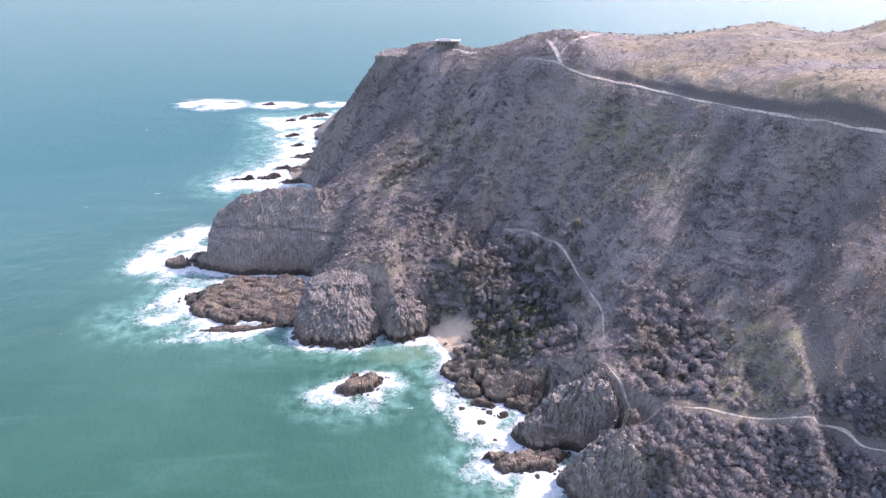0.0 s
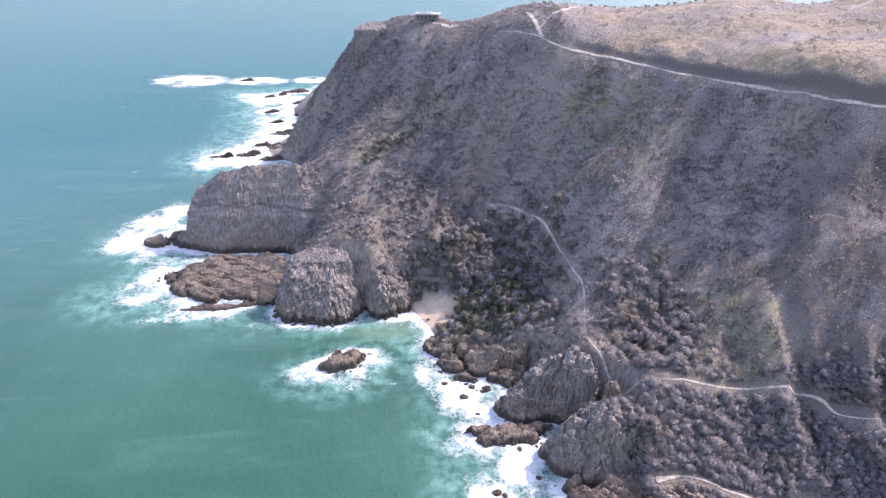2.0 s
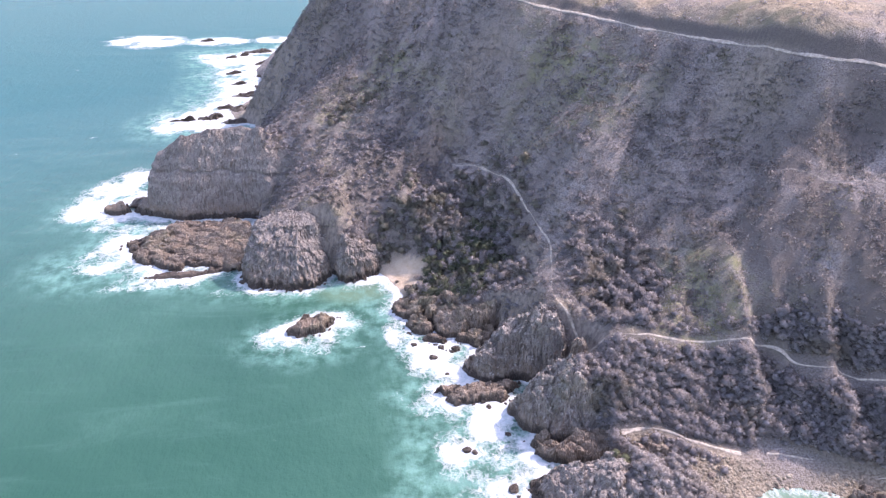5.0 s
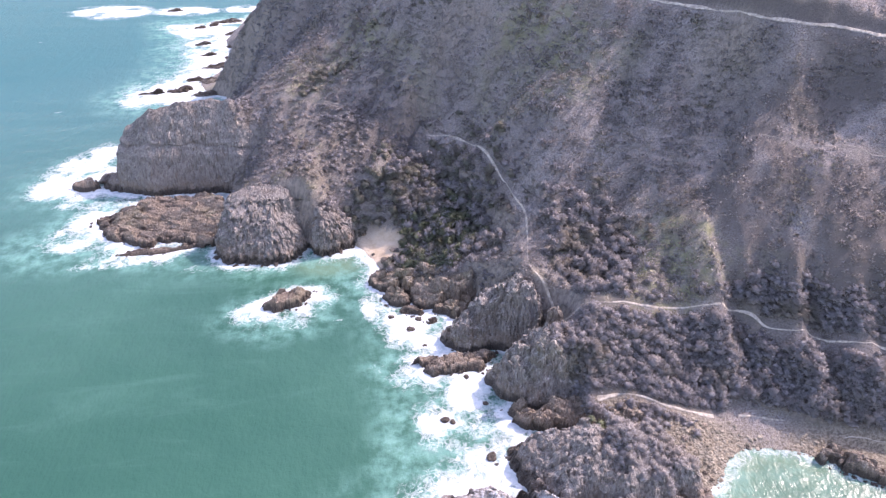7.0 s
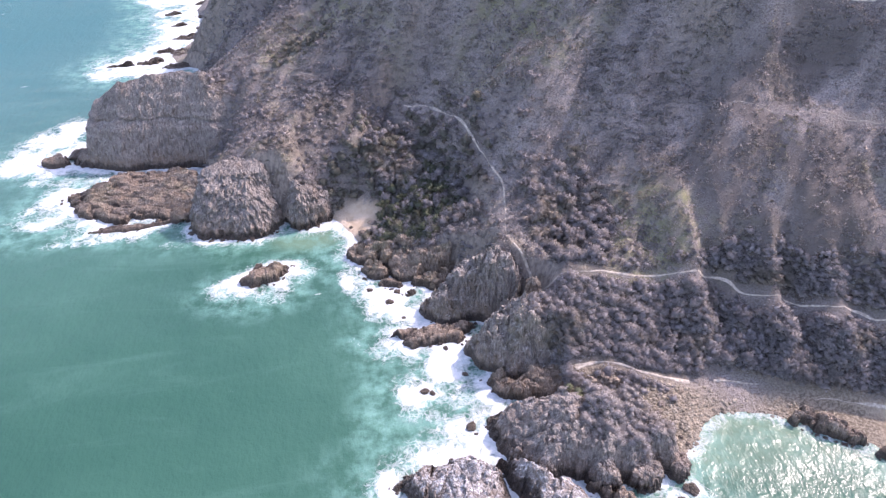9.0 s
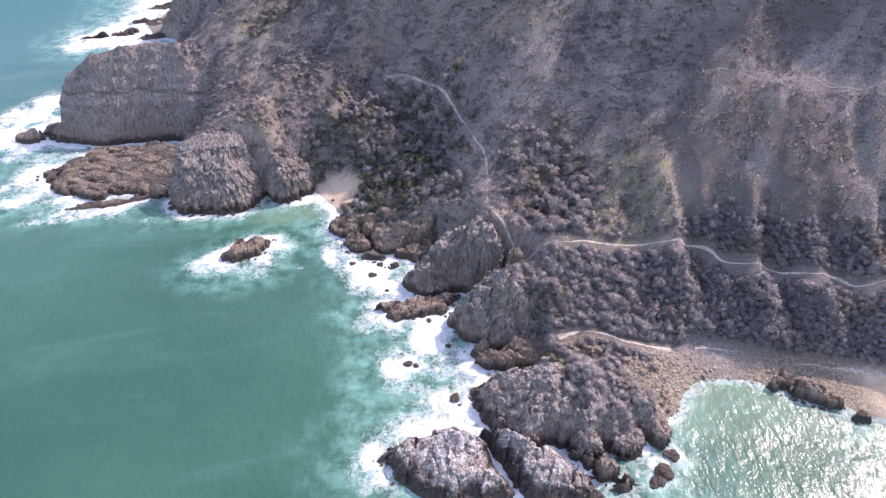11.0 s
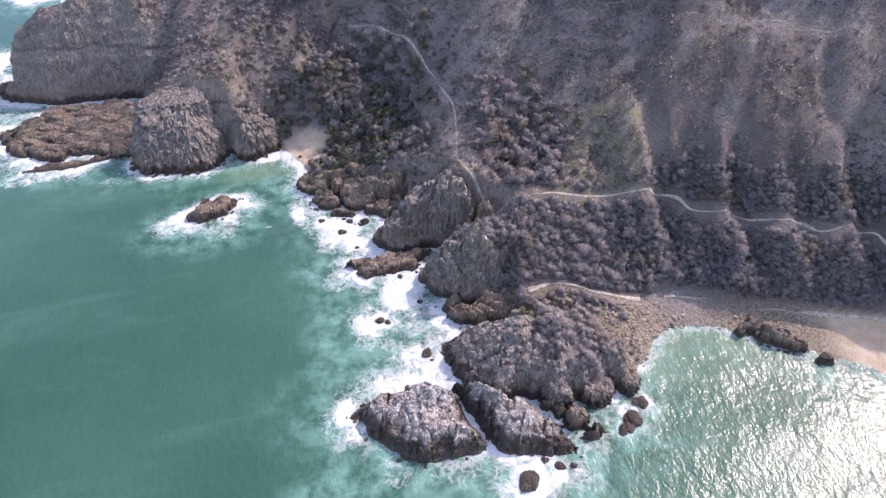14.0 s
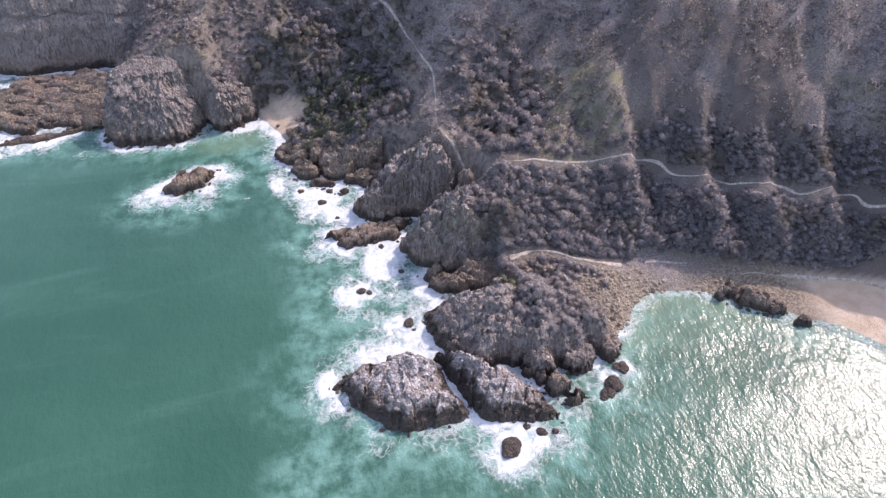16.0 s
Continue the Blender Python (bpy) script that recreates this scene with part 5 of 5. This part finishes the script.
def sow(count, box, keep, size, spread_by=0.45, clear=1.0):
    """Random places in a box of (x0, x1, y0, y1), kept by a chance that depends on the place."""
    x, y = rng.uniform(box[0], box[1], count), rng.uniform(box[2], box[3], count)
    z = land_height(x, y)
    ok = (rng.uniform(0, 1, count) < keep(x, y, z) * (1 - blob(x, y, 3, 217, 13, 11))) & (z > 1.5) & (in_way(x, y, clear) < 0.2) & (bank(x, y) < 0.5)
    x, y = x[ok], y[ok]
    return np.stack([x, y, size * rng.uniform(1 - spread_by, 1 + spread_by, len(x))], 1)


TALL = [clump(96, 1.35, 1.5, 0.42, s, 1) for s in range(7)]
LOW = [clump(9, 0.8, 0.42, 0.5, 50 + s, 0) for s in range(8)]
LEAFY = [clump(90, 1.4, 2.0, 0.5, 90 + s) for s in range(5)]
tall_places = sow(33000, (-85, 200, 105, 385), bushy, 0.86, 0.6)
tall_places[:, 2] *= 0.7 + 0.75 * np.clip(blob(tall_places[:, 0], tall_places[:, 1], 28, 215, 26, 34, -25) + blob(tall_places[:, 0], tall_places[:, 1], 70, 175, 14, 28) + 0.7 * blob(tall_places[:, 0], tall_places[:, 1], 95, 135, 50, 14, -20), 0, 1)
scatter("scrub", tall_places, TALL, TWIG, "tall grey leafless scrub filling the gullies", "scrub")
scatter("heath", sow(165000, (-95, 205, 110, 425), lambda x, y, z: smooth(4, 9, z) * (1 - 0.93 * smooth(84, 92, z) * (x > 60)) * np.clip(1 - 0.7 * bushy(x, y, z), 0, 1) * (0.35 + 0.65 * smooth(-0.3, 0.3, fbm(x / 7, y / 7, 3, 14))) * (1 - 0.45 * blob(x, y, 138, 165, 48, 46, 20)), 0.95, 0.45, 0.5),
        LOW, HEATH, "low burnt heath over the hillside", "heath")
scatter("green_shrubs", sow(1700, (-40, 25, 280, 322), lambda x, y, z: 0.3 * blob(x, y, -8, 300, 24, 12, 25) * smooth(-0.2, 0.2, fbm(x / 6, y / 6, 3, 15)), 0.8),
        LEAFY, GREY_GREEN, "grey-green shrubs on the upper slope", "scrub")
scatter("olive_scrub", sow(5200, (-25, 60, 180, 275), lambda x, y, z: 0.3 * np.clip(blob(x, y, 20, 222, 30, 34, -25) + 0.8 * blob(x, y, 3, 232, 9, 8), 0, 1), 1.0),
        LEAFY, GREY_GREEN, "grey-green scrub mixed through the gully above the cove", "scrub")
scatter("evergreen_scrub", sow(3600, (-10, 50, 180, 250), lambda x, y, z: (blob(x, y, 25, 211, 17, 14, -20) * 0.75 + blob(x, y, 20, 199, 12, 4, -25) * 0.9) * smooth(-0.45, 0.2, fbm(x / 5, y / 5, 3, 17)), 1.0),
        LEAFY, GREEN, "dark green evergreen scrub above the cove", "scrub")

scatter("ledge_greenery", sow(1500, (2, 40, 188, 210), lambda x, y, z: blob(x, y, 19, 200, 12, 4.5, -25), 0.55, 0.4), LEAFY, LIGHT_GREEN, "low light-green shrubs on the ledge beside the cove", "scrub")


def on_rock(seed, count, keep, size):
    """Places for shrubs on the top of a rock mass, with their heights."""
    x, y = rng.uniform(keep[0], keep[1], count), rng.uniform(keep[2], keep[3], count)
    cx, cy, rx, ry = 0.5 * (keep[0] + keep[1]), 0.5 * (keep[2] + keep[3]), 0.5 * (keep[1] - keep[0]), 0.5 * (keep[3] - keep[2])
    ok = np.hypot((x - cx) / rx, (y - cy) / ry) < 0.8 + 0.35 * fbm(x / 4, y / 4, 3, 33)
    ok &= in_way(x, y, 1.3) < 0.2
    x, y = x[ok], y[ok]
    return np.stack([x, y, size * rng.uniform(0.5, 1.4, len(x))], 1), TOPS[seed](x, y) - 0.3


MID = [clump(40, 1.2, 1.2, 0.42, 150 + s, 1) for s in range(6)]
scatter("slope_scrub", sow(13000, (54, 175, 106, 152), lambda x, y, z: smooth(3.5, 6, z) * (1 - smooth(24, 32, z)) * (0.45 + 0.55 * smooth(-0.2, 0.2, fbm(x / 8, y / 8, 3, 16))) * (1 - 0.6 * blob(x, y, 92, 160, 12, 14)), 0.92, 0.55),
        MID, TWIG, "dense grey leafless scrub between the footpaths", "scrub")
spots, heights = on_rock(37, 1800, (52, 80, 96, 122), 0.62)
scatter("knoll_scrub", spots, TALL, SUNLIT_TWIG, "grey leafless scrub on the rocky knoll", "scrub", heights)
spots, heights = on_rock(29, 600, (49, 72, 130, 152), 0.75)
scatter("headland_scrub", spots, TALL, TWIG, "grey scrub on the rock headland", "scrub", heights)
spots, heights = on_rock(3, 190, (-60, -40, 276, 304), 0.7)
scatter("cliff_scrub", spots, TALL, TWIG, "grey scrub along the cliff top", "scrub", heights)
spots, heights = on_rock(13, 220, (-20, -7, 224, 239), 0.7)
scatter("buttress_scrub", spots, TALL, TWIG, "grey scrub on the rock buttress", "scrub", heights)
spots, heights = on_rock(37, 26, (52, 60, 112, 120), 0.6)
scatter("knoll_greenery", spots, LEAFY, LIGHT_GREEN, "green shrubs on the knoll's crest", "scrub", heights)


# ---- single trees ----
def tree(label, group, mat, seed, tall, low=0.4, high=0.72):
    """A small wind-bent tree: tapered trunk with limbs, and a broken crown."""
    r = np.random.default_rng(seed)
    base = new("tree")
    bm = bmesh.new()

    def limb(a, c, ra, rb):
        a, c = Vector(a), Vector(c)
        q = (c - a).to_track_quat("Z", "Y").to_matrix()
        rings = [[bm.verts.new(p + q @ Vector((math.cos(t) * w, math.sin(t) * w, 0))) for t in np.linspace(0, 6.283, 6, endpoint=False)] for p, w in ((a, ra), (a.lerp(c, 0.5) + Vector((0.05, 0, 0)), 0.5 * (ra + rb)), (c, rb))]
        for lo, hi in zip(rings, rings[1:]):
            for k in range(6):
                bm.faces.new((lo[k], lo[(k + 1) % 6], hi[(k + 1) % 6], hi[k]))

    fork = (0.15 * tall, 0, 0.42 * tall)
    limb((0, 0, -0.4), fork, 0.055 * tall, 0.04 * tall)
    for k in range(5):
        a = k * 1.3 + r.uniform(0, 0.5)
        limb(fork, (fork[0] + 0.3 * tall * math.cos(a), 0.3 * tall * math.sin(a), tall * r.uniform(0.62, 0.85)), 0.03 * tall, 0.008 * tall)
    me = bpy.data.meshes.new("trunk")
    bm.to_mesh(me)
    bm.free()
    me.materials.append(BARK)
    new("trunk", me).parent = base
    tris, ways = [], []
    for k in range(7):
        shift = np.array((0.12 * tall + r.normal() * 0.2 * tall, r.normal() * 0.2 * tall, tall * r.uniform(low, high)))
        v, w = clump(60, 0.2 * tall, 0.26 * tall, 0.10 * tall, seed + 300 + k, 1)
        tris.append(v + shift)
        ways.append(w)
    new("crown", card_mesh("crown", np.concatenate(tris).reshape(-1, 3), np.concatenate(ways).reshape(-1, 3), mat)).parent = base
    return tagged(base, label, "tree", group)


def plant(first, spots, seed):
    r = random.Random(seed)
    for k, (x, y) in enumerate(spots):
        g = r.uniform(0.6, 1.35)
        m = pose(x, y, float(surface(np.array([x]), np.array([y]))[0]), 0, 0, r.uniform(-50, 50)) @ Matrix.Scale(g, 4)
        if k == 0:
            first.matrix_world = m
        else:
            made = copy_thing(first, pose(0, 0, 0))
            made.matrix_basis = m


CREST_TREES = [(66, 330), (70, 328), (73, 331), (78, 329), (84, 326), (89, 329), (93, 325), (97, 322), (101, 320), (105, 318), (107, 321), (110, 316), (113, 318), (118, 312), (121, 314), (124, 311),
               (57, 333), (60, 331), (52, 335), (128, 316), (165, 322), (176, 318), (183, 308), (196, 300)]
plant(tree("small wind-bent tree on the hill crest", "crest trees", TWIG, 3, 1.6, 0.08, 0.5), CREST_TREES, 4)
GULLY_TREES = [(8, 232), (11, 236), (16, 226), (19, 231), (13, 241), (22, 238), (27, 226), (31, 219), (33, 232), (26, 245), (18, 248), (38, 212), (40, 222), (41, 204), (37, 198), (42, 193), (58, 190), (61, 184),
               (63, 176), (66, 170), (60, 198), (64, 204), (70, 182), (72, 174), (68, 164), (76, 168), (58, 176), (62, 212), (66, 220), (74, 160), (30, 204), (34, 206)]
plant(tree("grey leafless gully tree among dense scrub", "gully trees", TWIG, 9, 4.4), GULLY_TREES, 5)
LEAFY_TREES = [(17, 214), (20, 218), (22, 210), (26, 214), (29, 210), (25, 206), (31, 214), (15, 208), (19, 204), (34, 211), (28, 202), (13, 219), (22, 223)]
plant(tree("rounded evergreen tree above the cove", "evergreen trees", GREEN, 15, 3.8), LEAFY_TREES, 6)

# ---- the lookout on the headland ----
def part(name, bm, mat, parent, label=""):
    me = bpy.data.meshes.new(name)
    bm.to_mesh(me)
    bm.free()
    me.materials.append(mat)
    ob = new(name, me)
    ob.parent = parent
    if label:
        ob["label"] = label
    return ob


def box(x0, x1, y0, y1, z0, z1, bevel=0.0):
    bm = bmesh.new()
    bmesh.ops.create_cube(bm, size=1)
    for v in bm.verts:
        v.co = Vector((x0 + (v.co.x + 0.5) * (x1 - x0), y0 + (v.co.y + 0.5) * (y1 - y0), z0 + (v.co.z + 0.5) * (z1 - z0)))
    if bevel:
        bmesh.ops.bevel(bm, geom=bm.edges[:], offset=bevel, segments=2, affect="EDGES")
    return bm


house = new("lookout_house")
house.matrix_world = pose(2.5, 357, float(land_height(2.5, 357)[0]) - 0.7, 0, 0, -8)
part("plinth", box(-6.6, 6.6, -3.6, 3.6, -2.2, 0.15, 0.05), STONE_WALL, house)
part("wall", box(-5.6, 5.6, -2.4, 2.8, 0.15, 2.7, 0.04), STONE_WALL, house)
roof = part("roof", box(-6.4, 6.4, -3.5, 3.4, 2.7, 3.05, 0.06), ROOF_PAINT, house, "flat pale roof with wide eaves")
part("roof_lantern", box(-4.4, 1.8, -1.4, 1.6, 3.05, 3.5, 0.05), ROOF_PAINT, roof)
for k in range(7):
    part("pillar", box(-6.1 + 2.0 * k, -5.75 + 2.0 * k, -3.3, -2.95, 0.15, 2.7, 0.02), STONE_WALL, house)
for k in range(5):
    w = part("window", box(-4.9 + 2.0 * k, -3.7 + 2.0 * k, -2.44, -2.38, 0.9, 2.2), DARK_GLASS, house)
    part("sill", box(-5.0 + 2.0 * k, -3.6 + 2.0 * k, -2.52, -2.4, 0.8, 0.9), PAVING, w)
tagged(house, "low stone lookout house with flat pale roof", "house")
footpath("lookout_terrace", [(5, 351), (8, 350.5), (11, 348), (14.5, 345), (18, 343.5)], 2.6, "pale paved ramp beside the lookout house", 12, 0.3)

# ---- shingle and boulders of the spit ----
STONES = []
for s in range(5):
    bm = bmesh.new()
    bmesh.ops.create_icosphere(bm, subdivisions=1, radius=1.0)
    for v in bm.verts:
        v.co = v.co * (0.75 + 0.5 * random.Random(s * 50 + v.index).random())
        v.co.z *= 0.6
    STONES.append((np.array([v.co[:] for v in bm.verts]), np.array([[v.index for v in q.verts] for q in bm.faces])))
    bm.free()
x, y = rng.uniform(54, 124, 9000), rng.uniform(92, 130, 9000)
z = land_height(x, y)
chance = np.maximum(blob(x, y, 84, 110, 25, 13, -20), 0.8 * blob(x, y, 62, 126, 12, 5)) + 0.5 * blob(x, y, 112, 109, 12, 5)
ok = (z > 0.05) & (z < 5.5) & (rng.uniform(0, 1, len(x)) < chance) & (in_way(x, y) < 0.3)
verts, faces, at = [], [], 0
for px, py, pz in zip(x[ok], y[ok], z[ok]):
    v, q = STONES[rng.integers(0, 5)]
    g = 0.16 + 0.5 * rng.random() ** 3
    verts.append(v * g + (px, py, pz + 0.1 * g))
    faces.append(q + at)
    at += len(v)
shingle = new("shingle", mesh_of("shingle", np.concatenate(verts), np.concatenate(faces), plain("shingle_stone", (0.14, 0.114, 0.086), (0.33, 0.278, 0.212), 0.6, 0.85), shade=False))
tagged(shingle, "brown shingle and cobbles of the spit", "shingle", kind="stuff")
for k in range(46):
    bx, by = rng.uniform(56, 118), rng.uniform(96, 128)
    bz = float(land_height(bx, by)[0])
    if 0.1 < bz < 4.5 and float(in_way(np.array(bx), np.array(by))) < 0.3:
        boulder(bx, by, rng.uniform(0.5, 1.1), 1 + k % 2, 0.7, k, z=bz + 0.15, label="brown boulder lying on the shingle spit", group="spit boulders")
